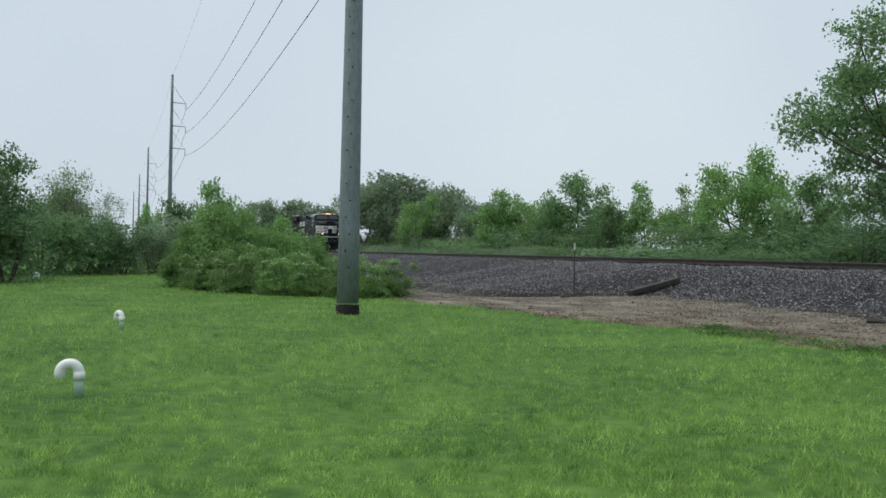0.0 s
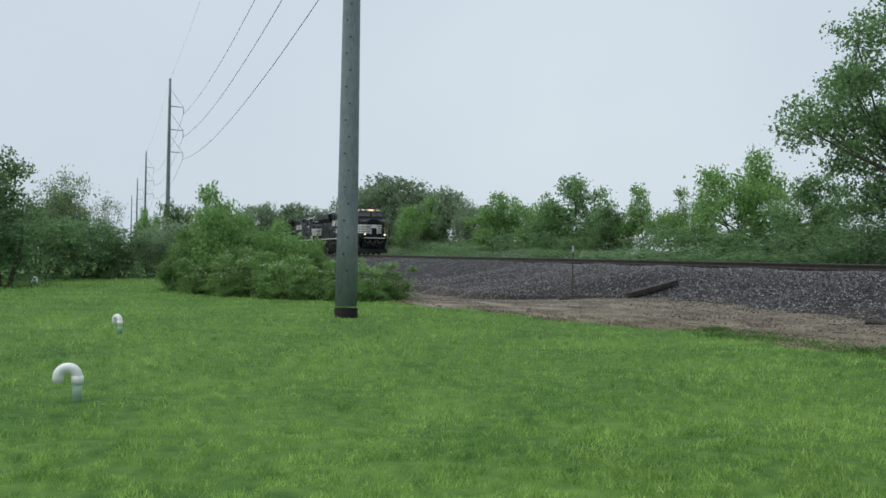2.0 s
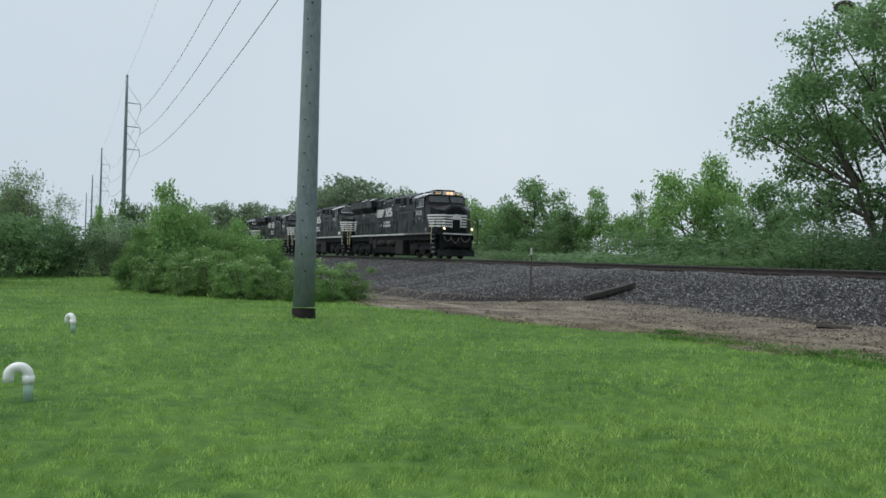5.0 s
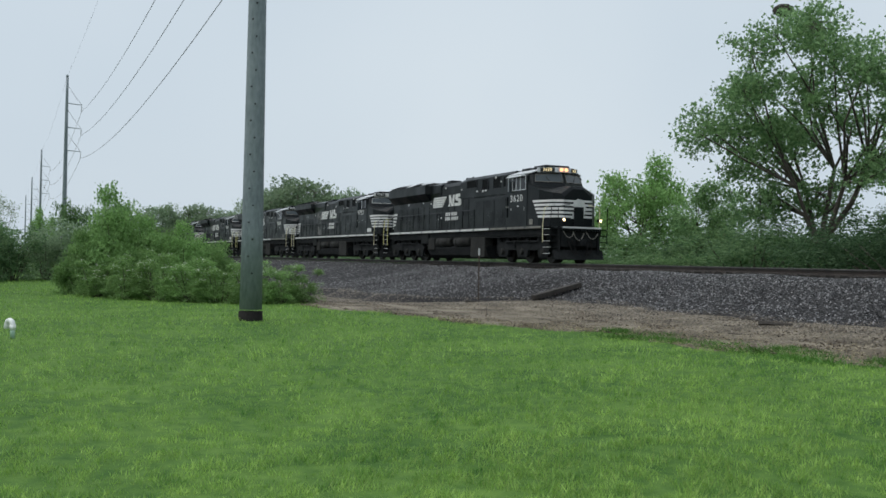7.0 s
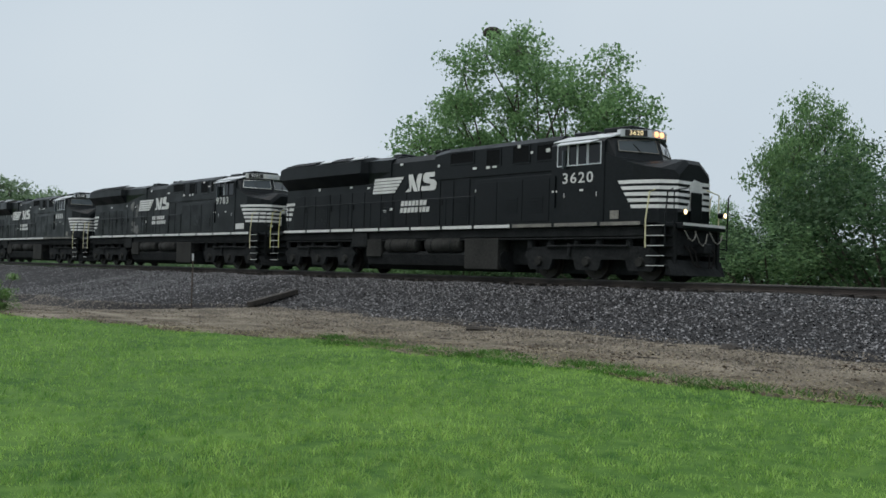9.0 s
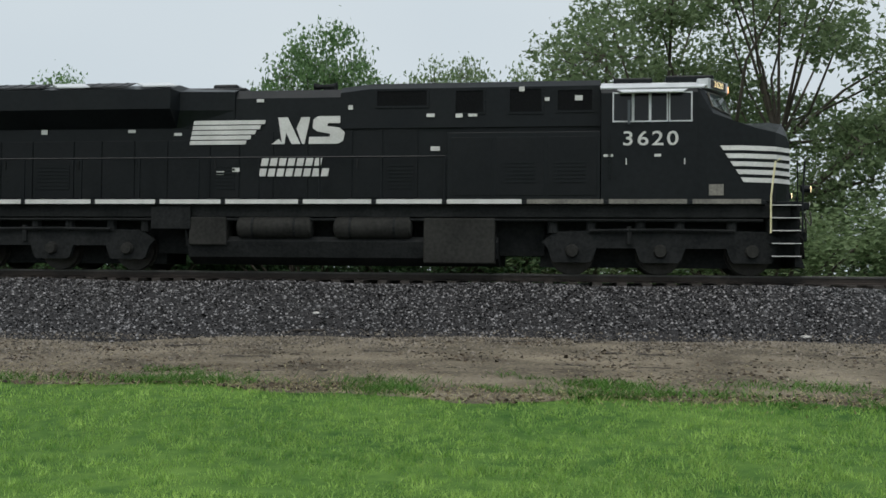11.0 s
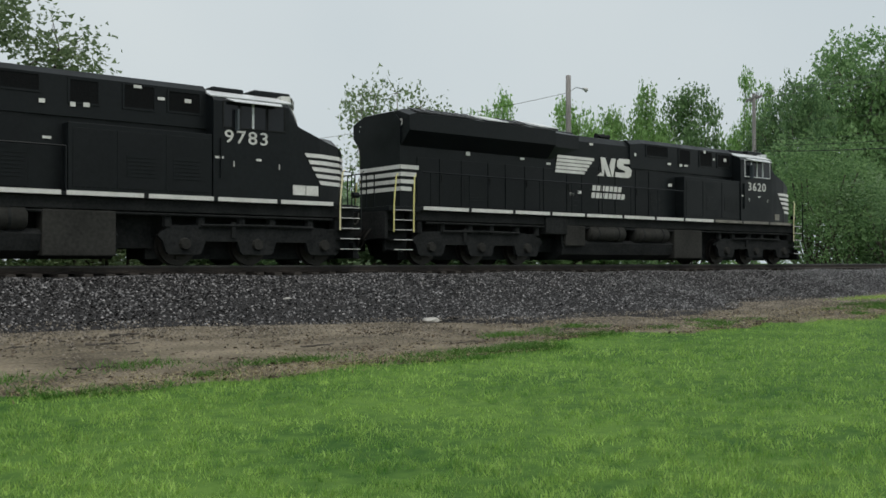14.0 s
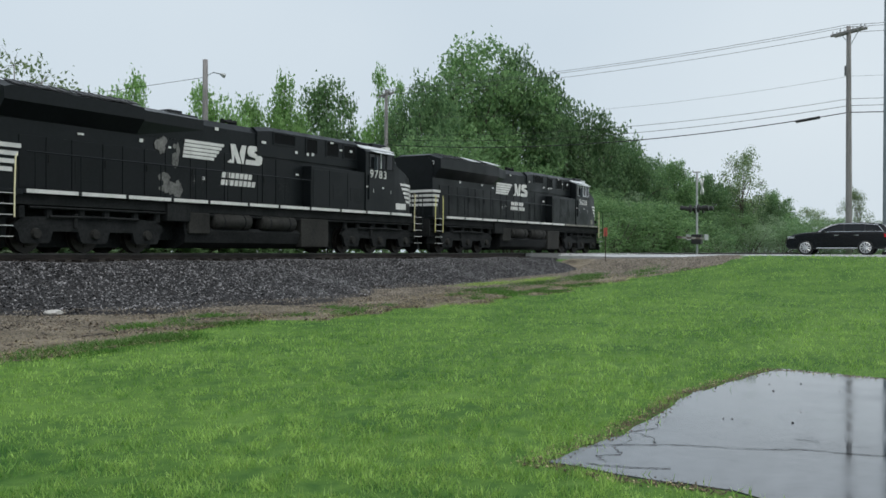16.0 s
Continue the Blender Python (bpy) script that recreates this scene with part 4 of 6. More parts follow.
# bushes beside the near pole
for x, y, h, w, key, label in [
    (-39.8, 3.85, 4.1, 3.7, "peaked", "large dense green bush by the lawn"),
    (-39.4, 2.75, 2.4, 2.4, "peaked", "dense green bush at the lawn's edge"),
    (-38.9, 5.1, 3.0, 2.9, "peaked", "large dense green bush by the lawn"),
    (-38.6, 6.4, 2.85, 2.7, "peaked", "dense green bush beside the ballast"),
    (-39.4, 7.5, 2.2, 2.2, "honeysuckle", "dense green bush beside the ballast"),
    (-41.5, 5.0, 2.5, 3.0, "honeysuckle", "large dense green bush by the lawn"),
    (-37.4, 3.0, 1.45, 2.0, "weeds", "tall light green weeds with white flower heads"),
    (-36.0, 3.9, 1.55, 2.2, "weeds", "tall light green weeds with white flower heads"),
    (-35.2, 4.9, 1.75, 2.3, "weeds", "tall light green weeds with white flower heads"),
    (-34.0, 5.8, 1.6, 2.2, "weeds", "tall light green weeds with white flower heads"),
    (-33.4, 6.7, 1.5, 2.1, "weeds", "tall light green weeds with white flower heads"),
    (-32.6, 7.6, 1.35, 1.9, "weeds", "tall light green weeds with white flower heads"),
    (-32.3, 8.5, 1.45, 1.9, "weeds", "light green weeds behind the pole"),
    (-32.7, 9.4, 1.3, 1.6, "weeds", "light green weeds behind the pole"),
]:
    plant(key, x, y, h, w, label, x * 31 % 360, "bushes by the steel pole", "bush", "bush")


# ---- transmission poles beside the lawn ----
def steel_pole(x, label):
    z = float(land(x, 5.6)) - 0.02
    ob = thing("steel_pole", pose(x, 5.6, z), label, "utility pole", "transmission line poles")
    h = 20.7 - z
    bm = B()
    tube(bm, [(0, 0, 0.3 + (h - 0.3) * k / 10) for k in range(11)], 0.285, 12, 0.13)
    part("shaft", bm, "galv", ob, smooth=True)
    bm = B()
    tube(bm, [(0, 0, -0.3), (0, 0, 0.25)], 0.31, 12, 0.305)
    part("ground_sleeve", bm, "collar", ob, "dark tarred sleeve at the foot", smooth=True)
    bm = B()
    tube(bm, [(0, 0, h - 0.02), (0, 0, h + 0.16)], 0.15, 8, 0.1)
    part("cap", bm, "galv", ob)
    for k in range(22):
        bm = B()
        z0 = 1.2 + k * 0.42
        r = 0.29 - 0.155 * z0 / h
        tube(bm, [(r * 0.9, -0.06 - 0.1 * (k % 2), z0), (r + 0.02, -0.06 - 0.1 * (k % 2), z0)], 0.02, 6)
        part("step_bolt", bm, "collar", ob)
    for drop in (3.0, 5.6, 8.1) if x < 50 else (0.2, 1.5, 2.8):
        bm = B()
        tube(bm, [(0, 0.08, h - drop + 0.08), (0, 1.55, h - drop)], 0.06, 6, 0.035)
        arm = part("arm", bm, "galv", ob)
        bm = B()
        tube(bm, [(0, 0.08, h - drop + 2.0), (0, 0.8, h - drop + 0.95), (0, 1.5, h - drop + 0.05)], 0.018, 5)
        part("guy", bm, "wire", arm)
        bm = B()
        for i in range(6):
            tube(bm, [(0, 1.52, h - drop - 0.1 - 0.11 * i), (0, 1.52, h - drop - 0.17 - 0.11 * i)], 0.06, 8, 0.03)
        part("insulator", bm, "ceramic", arm)
    return ob


POLES = [-360, -272, -198, -113, -24.2, 59.6]
for x in POLES:
    steel_pole(x, "tall galvanised steel pole with three side arms" if x != -24.2 else "tall grey steel pole with dark sleeve at its foot")


def wire(p, q, sag, radius, material, label, group, name="power_wire", n=24):
    p, q = Vector(p), Vector(q)
    bm = B()
    pts = []
    for k in range(n + 1):
        s = k / n
        c = p.lerp(q, s)
        c.z -= 4 * sag * s * (1 - s)
        pts.append(c)
    tube(bm, pts, radius, 5)
    tagged(part(name, bm, material), label, "wire", group)


for x0, x1 in zip(POLES, POLES[1:]):
    for drop in (3.0, 5.6, 8.1):
        wire((x0, 7.12, 20.0 - drop), (x1, 7.12, 20.0 - (drop if x1 < 50 else drop * 0.5 - 1.2)), 1.6, 0.016, "wire", "bare grey power wire between steel poles", "transmission wires")
    wire((x0, 5.6, 20.8), (x1, 5.6, 20.8), 1.0, 0.006, "wire", "thin bare earth wire along the pole tops", "transmission wires")


# ---- drain pipes on the lawn ----
def drain_pipe(x, y, aim, size=1.0):
    z = float(land(x, y))
    ob = thing("drain_pipe", pose(x, y, z - 0.02, 0, 0, aim), "white plastic vent pipe with hooked top in the lawn", "pipe", "vent pipes in the lawn")
    r, h, b = 0.056 * size, 0.25 * size, 0.1 * size
    bm = B()
    tube(bm, [(0, 0, 0), (0, 0, h)], r * 0.92, 14)
    part("riser", bm, "pvc_green", ob, "pale green pipe", smooth=True)
    bm = B()
    tube(bm, [(0, 0, h - 0.02), (0, 0, h + 0.03)] + [(b * math.cos(t) - b, 0, h + 0.03 + b * math.sin(t)) for t in [math.pi * k / 14 for k in range(1, 14)]] + [(-2 * b, 0, h + 0.03), (-2 * b, 0, h - 0.03)], r, 14, flat=(0, 1, 0))
    part("hook", bm, "pvc", ob, "glossy white bend", smooth=True)
    bm = B()
    tube(bm, [(0, 0, h - 0.045), (0, 0, h + 0.045)], r * 1.13, 14)
    part("socket", bm, "pvc", ob, smooth=True)


drain_pipe(-11.25, -0.345, 83)
drain_pipe(-19.1, 0.135, 35, 0.86)
bm = B()
box(bm, -0.2, 0.2, -0.15, 0.15, 0, 0.3, 0.03)
o = part("utility_box", bm, "pvc")
o.matrix_basis = pose(-50, -3.55, float(land(-50, -3.55)))
tagged(o, "small white utility box at the lawn's far end", "box")

# ---- post, old tie, stones and wood by the ballast ----
ob = thing("marker_post", pose(-30.85, 15.2, 0.2), "thin rusty steel post with a small plate", "post")
bm = B()
box(bm, -0.025, 0.025, -0.012, 0.012, 0, 1.85)
part("post", bm, "rust", ob)
bm = B()
box(bm, -0.02, 0.1, -0.03, -0.014, 1.6, 1.84)
part("plate", bm, "signal_grey", ob)
bm = B()
box(bm, -1.06, 1.06, -0.115, 0.115, -0.08, 0.08, 0.02)
for v in bm.verts:
    v.co += Vector((0, noise.noise(v.co * 3) * 0.03, noise.noise(v.co * 4 + Vector((3, 3, 3))) * 0.03))
o = part("railroad_tie", bm, "tie")
p, q = Vector((-29.48, 16.6, 0.37)), Vector((-29.76, 18.72, 0.84))
o.matrix_basis = Matrix.Translation((p + q) / 2) @ (q - p).to_track_quat("X", "Z").to_matrix().to_4x4()
tagged(o, "old dark timber tie lying on the ballast bank", "railroad tie")


def rock(x, y, size, material, label, name="rock"):
    bm = B()
    bmesh.ops.create_icosphere(bm, subdivisions=2, radius=size, matrix=Matrix.Diagonal((1.5, 0.9, 0.55, 1)))
    for v in bm.verts:
        v.co *= 1 + 0.35 * noise.noise(v.co / size * 1.3 + Vector((x, y, 0)))
    o = part(name, bm, material)
    o.matrix_basis = pose(x, y, max(float(land(x, y)), float(bed(x, y)) if y > 14 else 0) + size * 0.2, 0, 0, x * 77 % 360)
    tagged(o, label, "stone")


rock(13.5, 17.05, 0.13, "pale_stone", "flat whitish stone at the foot of the ballast")
rock(11.2, 19.4, 0.07, "pale_stone", "whitish stone on the ballast bank")
rock(-11.0, 17.0, 0.17, "tie", "dark stone in the dirt strip")
rock(-5.2, 19.5, 0.07, "pale_stone", "whitish stone on the ballast bank")
rock(4.4, 19.3, 0.07, "pale_stone", "whitish stone on the ballast bank")


def stick(x, y, length, turn, r=0.03, label="dark broken wood lying in the dirt"):
    rng = random.Random(int(x * 100))
    bm = B()
    pts = [(length * (k / 6 - 0.5), rng.uniform(-0.05, 0.05) * length, rng.uniform(0, 0.03)) for k in range(7)]
    tube(bm, pts, r, 6, r * 0.5)
    o = part("stick", bm, "tie")
    o.matrix_basis = pose(x, y, max(float(land(x, y)), float(bed(x, y)) if y > 14 else 0) + r * 0.7, 0, 0, turn)
    tagged(o, label, "wood", "wood bits by the track")


stick(-17.5, 16.3, 0.75, 35, 0.08, "dark rotten log lying in the dirt")
stick(-18.85, 16.8, 1.1, -12, 0.045)
stick(-30.6, 15.0, 0.8, 60, 0.05)
rng = random.Random(8)
for k in range(110):
    x = rng.uniform(-30, 30)
    y = float(edge_y(x)) + rng.uniform(0.7, 6.2)
    if y < TRACK - float(reach(x)) + 1.0:
        stick(x, y, rng.uniform(0.25, 0.9), rng.uniform(-25, 25), rng.uniform(0.01, 0.03))


# ---- locomotives ----
WHEELS = []          # wheelsets, turned in motions()
CARS = []            # cars of the train with their place behind the first


def slab(parent, name, x0, x1, y, z0, z1, material, slant=0.0, thick=0.012, label=""):
    """A thin plate on the near side: an upright parallelogram leaning by slant."""
    bm = B()
    prism(bm, [(x0, z0), (x1, z0), (x1 + slant, z1), (x0 + slant, z1)], "y", y - thick, y)
    return part(name, bm, material, parent, label)


def rod(parent, name, pts, r, material, n=6, label=""):
    bm = B()
    tube(bm, pts, r, n)
    return part(name, bm, material, parent, label)


def block(parent, name, x0, x1, y0, y1, z0, z1, material, bevel=0.0, label=""):
    bm = B()
    box(bm, x0, x1, y0, y1, z0, z1, bevel)
    return part(name, bm, material, parent, label)


def truck(loco, axles, mid):
    """A three-axle truck: side frames with journals, and wheelsets that turn."""
    base = part("truck_frame", box(B(), axles[0] - 0.75, axles[2] + 0.75, -0.62, 0.62, 0.16, 1.28), "grime", loco)
    for s in (-1, 1):
        bm = B()
        y0, y1 = sorted((s * 1.12, s * 1.26))
        xs = axles
        top = [(xs[0] - 0.7, 0.74), (xs[0] - 0.4, 0.98), (mid - 0.5, 1.04), (mid + 0.5, 1.04), (xs[2] + 0.4, 0.98), (xs[2] + 0.7, 0.74)]
        low = []
        for x in xs[::-1]:
            low += [(x + 0.56, 0.6), (x + 0.47, 0.33), (x + 0.4, 0.27), (x - 0.4, 0.27), (x - 0.47, 0.33), (x - 0.56, 0.6)]
        prism(bm, top + low, "y", y0, y1)
        side = part("side_frame", bm, "grime", loco)
        for x in axles:
            bm = B()
            tube(bm, [(x, s * 1.24, 0.53), (x, s * 1.36, 0.53)], 0.17, 10, 0.13)
            part("journal_box", bm, "dust", side)
            for dx in (-0.44, 0.44):
                bm = B()
                tube(bm, [(x + dx, s * 1.2, 0.95), (x + dx, s * 1.2, 1.28)], 0.12, 8)
                part("spring", bm, "grime", side)
        bm = B()
        tube(bm, [(axles[0] + 0.4, s * 1.33, 1.0), (mid, s * 1.33, 1.02), (axles[2] - 0.4, s * 1.33, 1.0)], 0.04, 6)
        tube(bm, [(mid - 0.7, s * 1.3, 0.7), (mid - 0.7, s * 1.3, 1.1)], 0.06, 6)
        part("brake_rigging", bm, "grime", side)
    for x in axles:
        bm = B()
        tube(bm, [(0, -0.78, 0), (0, 0.78, 0)], 0.09, 8)
        for s in (-1, 1):
            tube(bm, [(0, s * 0.69, 0), (0, s * 0.83, 0)], 0.5, 24, 0.5)
            tube(bm, [(0, s * 0.66, 0), (0, s * 0.69, 0)], 0.535, 24)
            tube(bm, [(0, s * 0.84, 0), (0, s * 0.9, 0)], 0.16, 10)
            for k in range(5):
                a = k * math.tau / 5
                box(bm, 0.3 * math.cos(a) - 0.05, 0.3 * math.cos(a) + 0.05, s * 0.83, s * 0.85, 0.3 * math.sin(a) - 0.05, 0.3 * math.sin(a) + 0.05)
        w = part("wheelset", bm, "wheel", loco)
        w.matrix_basis = pose(x, 0, 0.5)
        WHEELS.append((w, x))


def steps(loco, x0, x1, s, rail_mat, top=1.62):
    """A stair of rungs at a corner, with its bent grab rails."""
    st = part("step_well", box(B(), x0 - 0.05, x1 + 0.05, s * 1.0, s * 1.12, 0.42, top), "grime", loco)
    for k in range(5):
        z = 0.44 + k * 0.285
        bm = B()
        box(bm, x0, x1, min(s * 1.1, s * 1.5), max(s * 1.1, s * 1.5), z - 0.02, z + 0.015)
        rung = part("rung", bm, "grime", st)
        bm = B()
        box(bm, x0, x1, min(s * 1.5, s * 1.512), max(s * 1.5, s * 1.512), z - 0.009, z + 0.009)
        part("rung_edge", bm, "white", rung)
    for x, lean in ((x0 - 0.02, 0.1), (x1 + 0.02, 0.05)):
        rod(loco, "grab_rail", [(x, s * 1.52, 0.95), (x, s * 1.53, 1.75), (x + lean, s * 1.5, 2.55), (x + lean + 0.12, s * 1.4, 2.62)], 0.022, rail_mat if x < 2.8 else "loco")
    return st


def emblem(loco, x, z, y=1.06):
    """The railway's mark, as plain shapes: a striped block and slanted white blocks; below it two rows of bars for the name."""
    y = -y
    for k in range(5):
        z0 = z - 0.33 + k * 0.123
        slab(loco, "emblem_stripe", x - 2.15 + 0.024 * k, x - 0.72 + 0.12 * k, y, z0, z0 + 0.098, "white", 0.024)
    def flat(name, outline):
        bm = B()
        prism(bm, [(x + a, z + c) for a, c in outline], "y", y - 0.012, y)
        part(name, bm, "white", loco)
    flat("emblem_block", [(-0.06, -0.33), (0.22, -0.33), (0.12, -0.2)])
    flat("emblem_block", [(0.1, 0.32), (0.34, 0.32), (0.66, -0.33), (0.44, -0.33), (0.3, -0.05), (0.26, -0.33), (0.2, -0.33)])
    flat("emblem_block", [(0.56, 0.05), (0.68, 0.32), (0.9, 0.32), (0.76, -0.33), (0.7, -0.33)])
    flat("emblem_block", [(0.86, -0.33), (1.58, -0.33), (1.72, -0.26), (1.76, -0.06), (1.64, 0.06), (1.32, 0.1), (1.34, 0.17), (1.78, 0.17), (1.8, 0.34), (1.1, 0.34), (0.98, 0.26), (0.96, 0.06), (1.06, -0.02), (1.4, -0.09), (1.38, -0.16), (0.88, -0.16)])
    for row, (cnt, xs) in enumerate(((7, -0.33), (8, -0.38))):
        for k in range(cnt):
            slab(loco, "name_bar", x + xs + k * 0.222, x + xs + k * 0.222 + 0.17, y, z - 0.86 - row * 0.255, z - 0.67 - row * 0.255, "white", 0.04)


def number_marks(name, number, size, m, material, parent, spacing=1.0, depth=0.006):
    """The running number; where it cannot be read, plain bars."""
    if number:
        return lettering(name, str(number), size, m, material, parent, spacing, depth)
    for k in range(4):
        bm = B()
        box(bm, (k - 1.75) * size * 0.62, (k - 1.25) * size * 0.62, -size * 0.33, size * 0.33, -depth, depth)
        part(name, bm, material, parent).matrix_basis = m


def locomotive(number, newer, lit=False, label=""):
    """A six-axle freight locomotive; x forward, 0 under the cab's number, z from the rail head. newer: the wide flared radiator and angular roof."""
    lo = thing("locomotive", pose(-113, TRACK, RAIL), label, "locomotive", "train cars")
    # frame, walkway and its white edge in segments
    block(lo, "underframe", -17.6, 2.9, -1.35, 1.35, 1.3, 1.6, "grime", 0.02)
    block(lo, "walkway", -17.3, 2.35, -1.5, 1.5, 1.6, 1.69, "loco", 0.01)
    rng = random.Random(number or 7)
    x = -17.25
    while x < 2.2:
        w = min(rng.uniform(1.6, 2.1), 2.3 - x)
        for s in (-1, 1):
            bm = B()
            box(bm, x + 0.05, x + w - 0.07, min(s * 1.5, s * 1.508), max(s * 1.5, s * 1.508), 1.61, 1.715)
            part("sill_stripe", bm, "white" if x < -4 or not newer else "stripe_dull", lo)
        x += w
    for x0, x1 in ((-18.45, -17.3), (2.35, 3.12)):
        block(lo, "end_platform", x0, x1, -1.5 if x0 < 0 else -1.12, 1.5 if x0 < 0 else 1.12, 1.55, 1.69, "loco", 0.01)
        block(lo, "end_sill", x0 if x0 < 0 else 3.0, x0 + 0.12 if x0 < 0 else 3.12, -1.3 if x0 < 0 else -0.95, 1.3 if x0 < 0 else 0.95, 0.75, 1.56, "grime", 0.02)
        sgn = -1 if x0 < 0 else 1
        ex = -18.45 if x0 < 0 else 3.12
        block(lo, "coupler", min(ex, ex + sgn * 0.42), max(ex, ex + sgn * 0.42), -0.16, 0.16, 0.8, 1.12, "grime", 0.05)
        for yy in (-0.6, -0.35, 0.35, 0.6):
            rod(lo, "brake_hose", [(ex, yy, 1.05), (ex + sgn * 0.2, yy, 0.85), (ex + sgn * 0.25, yy * 0.8, 0.5), (ex + sgn * 0.3, yy * 0.5, 0.42)], 0.028, "collar")
    # anticlimber and snowplough in front
    block(lo, "anticlimber", 3.12, 3.38, -1.05, 1.05, 1.5, 1.68, "loco", 0.03)
    slabm = B()
    box(slabm, 3.38, 3.39, -1.03, 1.03, 1.6, 1.68)
    part("anticlimber_edge", slabm, "white", lo)
    bm = B()
    loft(bm, [[(3.0, y, 0.2), (3.0, y, 0.62), (3.06, y, 0.62), (3.22 + d, y, 0.18)] for y, d in ((-1.32, 0), (-0.7, 0.14), (0, 0.2), (0.7, 0.14), (1.32, 0))])
    part("snowplough", bm, "grime", lo)
    for s in (-1, 1):
        steps(lo, 2.46, 3.1, s, "cream")
        steps(lo, -18.27, -17.6, s, "yellowish" if newer else "cream")
    for y0, y1, drop in ((-1.0, -0.45, 0.3), (-0.5, 0.1, 0.42), (0.2, 0.85, 0.34)):
        rod(lo, "air_hose", [(3.4, y0, 1.46), (3.46, y0 * 0.75 + y1 * 0.25, 1.46 - drop * 0.8), (3.47, (y0 + y1) / 2, 1.46 - drop), (3.46, y0 * 0.25 + y1 * 0.75, 1.46 - drop * 0.75), (3.4, y1, 1.4)], 0.02, "stripe_dull")
    # long hood
    bm = B()
    w = 1.04
    prism(bm, [(-w, 1.69), (-w, 4.22), (-w + 0.22, 4.45), (w - 0.22, 4.45), (w, 4.22), (w, 1.69)], "x", -17.72, -1.3)
    part("long_hood", bm, "loco", lo)
    # engine-room roof behind the cab, nearly flush with the hood, and its dark screens
    bm = B()
    loft(bm, [[(x, -1.1, 3.45), (x, -1.1, h - 0.16), (x, -0.9, h), (x, 0.9, h), (x, 1.1, h - 0.16), (x, 1.1, 3.45)] for x, h in ((-7.5, 4.47), (-6.8, 4.55), (-1.3, 4.56))])
    housing = part("roof_housing", bm, "loco", lo)
    for x0, x1, z0, z1 in ((-6.6, -5.4, 3.98, 4.34), (-4.7, -4.05, 3.8, 4.32), (-3.42, -2.68, 3.8, 4.34), (-2.3, -1.5, 3.82, 4.3)):
        for sd in (-1, 1):
            screen = block(housing, "intake_screen", x0, x1, min(sd * 1.1, sd * 1.112), max(sd * 1.1, sd * 1.112), z0, z1, "screen")
            for q in ((x0 - 0.05, x0, z0 - 0.05, z1 + 0.05), (x1, x1 + 0.05, z0 - 0.05, z1 + 0.05), (x0, x1, z1, z1 + 0.05), (x0, x1, z0 - 0.05, z0)):
                block(screen, "screen_frame", q[0], q[1], min(sd * 1.1, sd * 1.125), max(sd * 1.1, sd * 1.125), q[2], q[3], "loco")
    for sd in (-1, 1):
        cabinet = block(lo, "side_cabinet", -4.85, -1.31, min(sd * 1.0, sd * 1.46), max(sd * 1.0, sd * 1.46), 1.69, 3.28, "loco", 0.015)
        for x0, x1 in ((-4.75, -3.8), (-3.72, -2.6), (-2.52, -1.4)):
            block(cabinet, "cabinet_door", x0, x1, min(sd * 1.46, sd * 1.474), max(sd * 1.46, sd * 1.474), 1.8, 3.16, "loco_door", 0.005)
        for x0 in (-3.5, -2.35):
            for j in range(6):
                block(cabinet, "louvre", x0, x0 + 0.7, min(sd * 1.474, sd * 1.488), max(sd * 1.474, sd * 1.488), 2.1 + 0.09 * j, 2.15 + 0.09 * j, "loco")
    # radiator housing at the rear
    a, b = (-17.68, -11.65) if newer else (-17.8, -13.0)
    wide = 1.46 if newer else 1.4
    low = 3.93 if newer else 4.05
    bm = B()
    def rad(x, k, top):
        ww = w + 0.02 + (wide - w - 0.02) * k
        return [(x, -w - 0.02, low - 0.42), (x, -ww, low), (x, -ww, top - 0.14), (x, -ww + 0.6, top + 0.06), (x, ww - 0.6, top + 0.06), (x, ww, top - 0.14), (x, ww, low), (x, w + 0.02, low - 0.42)]
    loft(bm, [rad(a, 1, 4.5), rad(a + 0.25, 1, 4.58), rad(b, 1, 4.55), rad(b + 0.12, 0.25, 4.53), rad(-10.15, 0.06, 4.52)])
    radiator = part("radiator_housing", bm, "loco", lo)
    for x0, x1 in ((a + 0.35, a + 2.65), (a + 3.6, b - 1.15)) if newer else ((a + 0.35, a + 2.3), (a + 2.5, b - 0.1)):
        for s in (-1, 1):
            bm = B()
            prism(bm, [(s * wide - s * 0.04, 4.47), (s * (wide - 0.58), 4.655), (s * (wide - 0.58), 4.685), (s * wide - s * 0.04, 4.5)], "x", x0, x1)
            part("radiator_screen", bm, "mesh", radiator)
            for j in range(int((x1 - x0) / 0.38)):
                xx = x0 + 0.3 + j * 0.38
                bm = B()
                prism(bm, [(s * wide - s * 0.04, 4.5), (s * (wide - 0.58), 4.685), (s * (wide - 0.58), 4.7), (s * wide - s * 0.04, 4.515)], "x", xx, xx + 0.035)
                part("screen_bar", bm, "loco", radiator)
    if newer:
        # pale patches on the radiator roof: sky reflection laid on as colour
        for x in (a + 2.75, b - 1.05):
            for s in (-1, 1):
                bm = B()
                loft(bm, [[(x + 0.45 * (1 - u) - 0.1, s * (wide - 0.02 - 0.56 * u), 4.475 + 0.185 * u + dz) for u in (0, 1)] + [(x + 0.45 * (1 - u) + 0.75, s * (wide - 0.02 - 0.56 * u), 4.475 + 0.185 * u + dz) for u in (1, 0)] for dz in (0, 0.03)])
                part("roof_sky_sheen", bm, "silver", radiator, "pale patch painted on the roof as reflected sky")
    block(lo, "exhaust_outlet", -11.0, -10.35, -0.35, 0.35, 4.46, 4.72, "loco", 0.06)
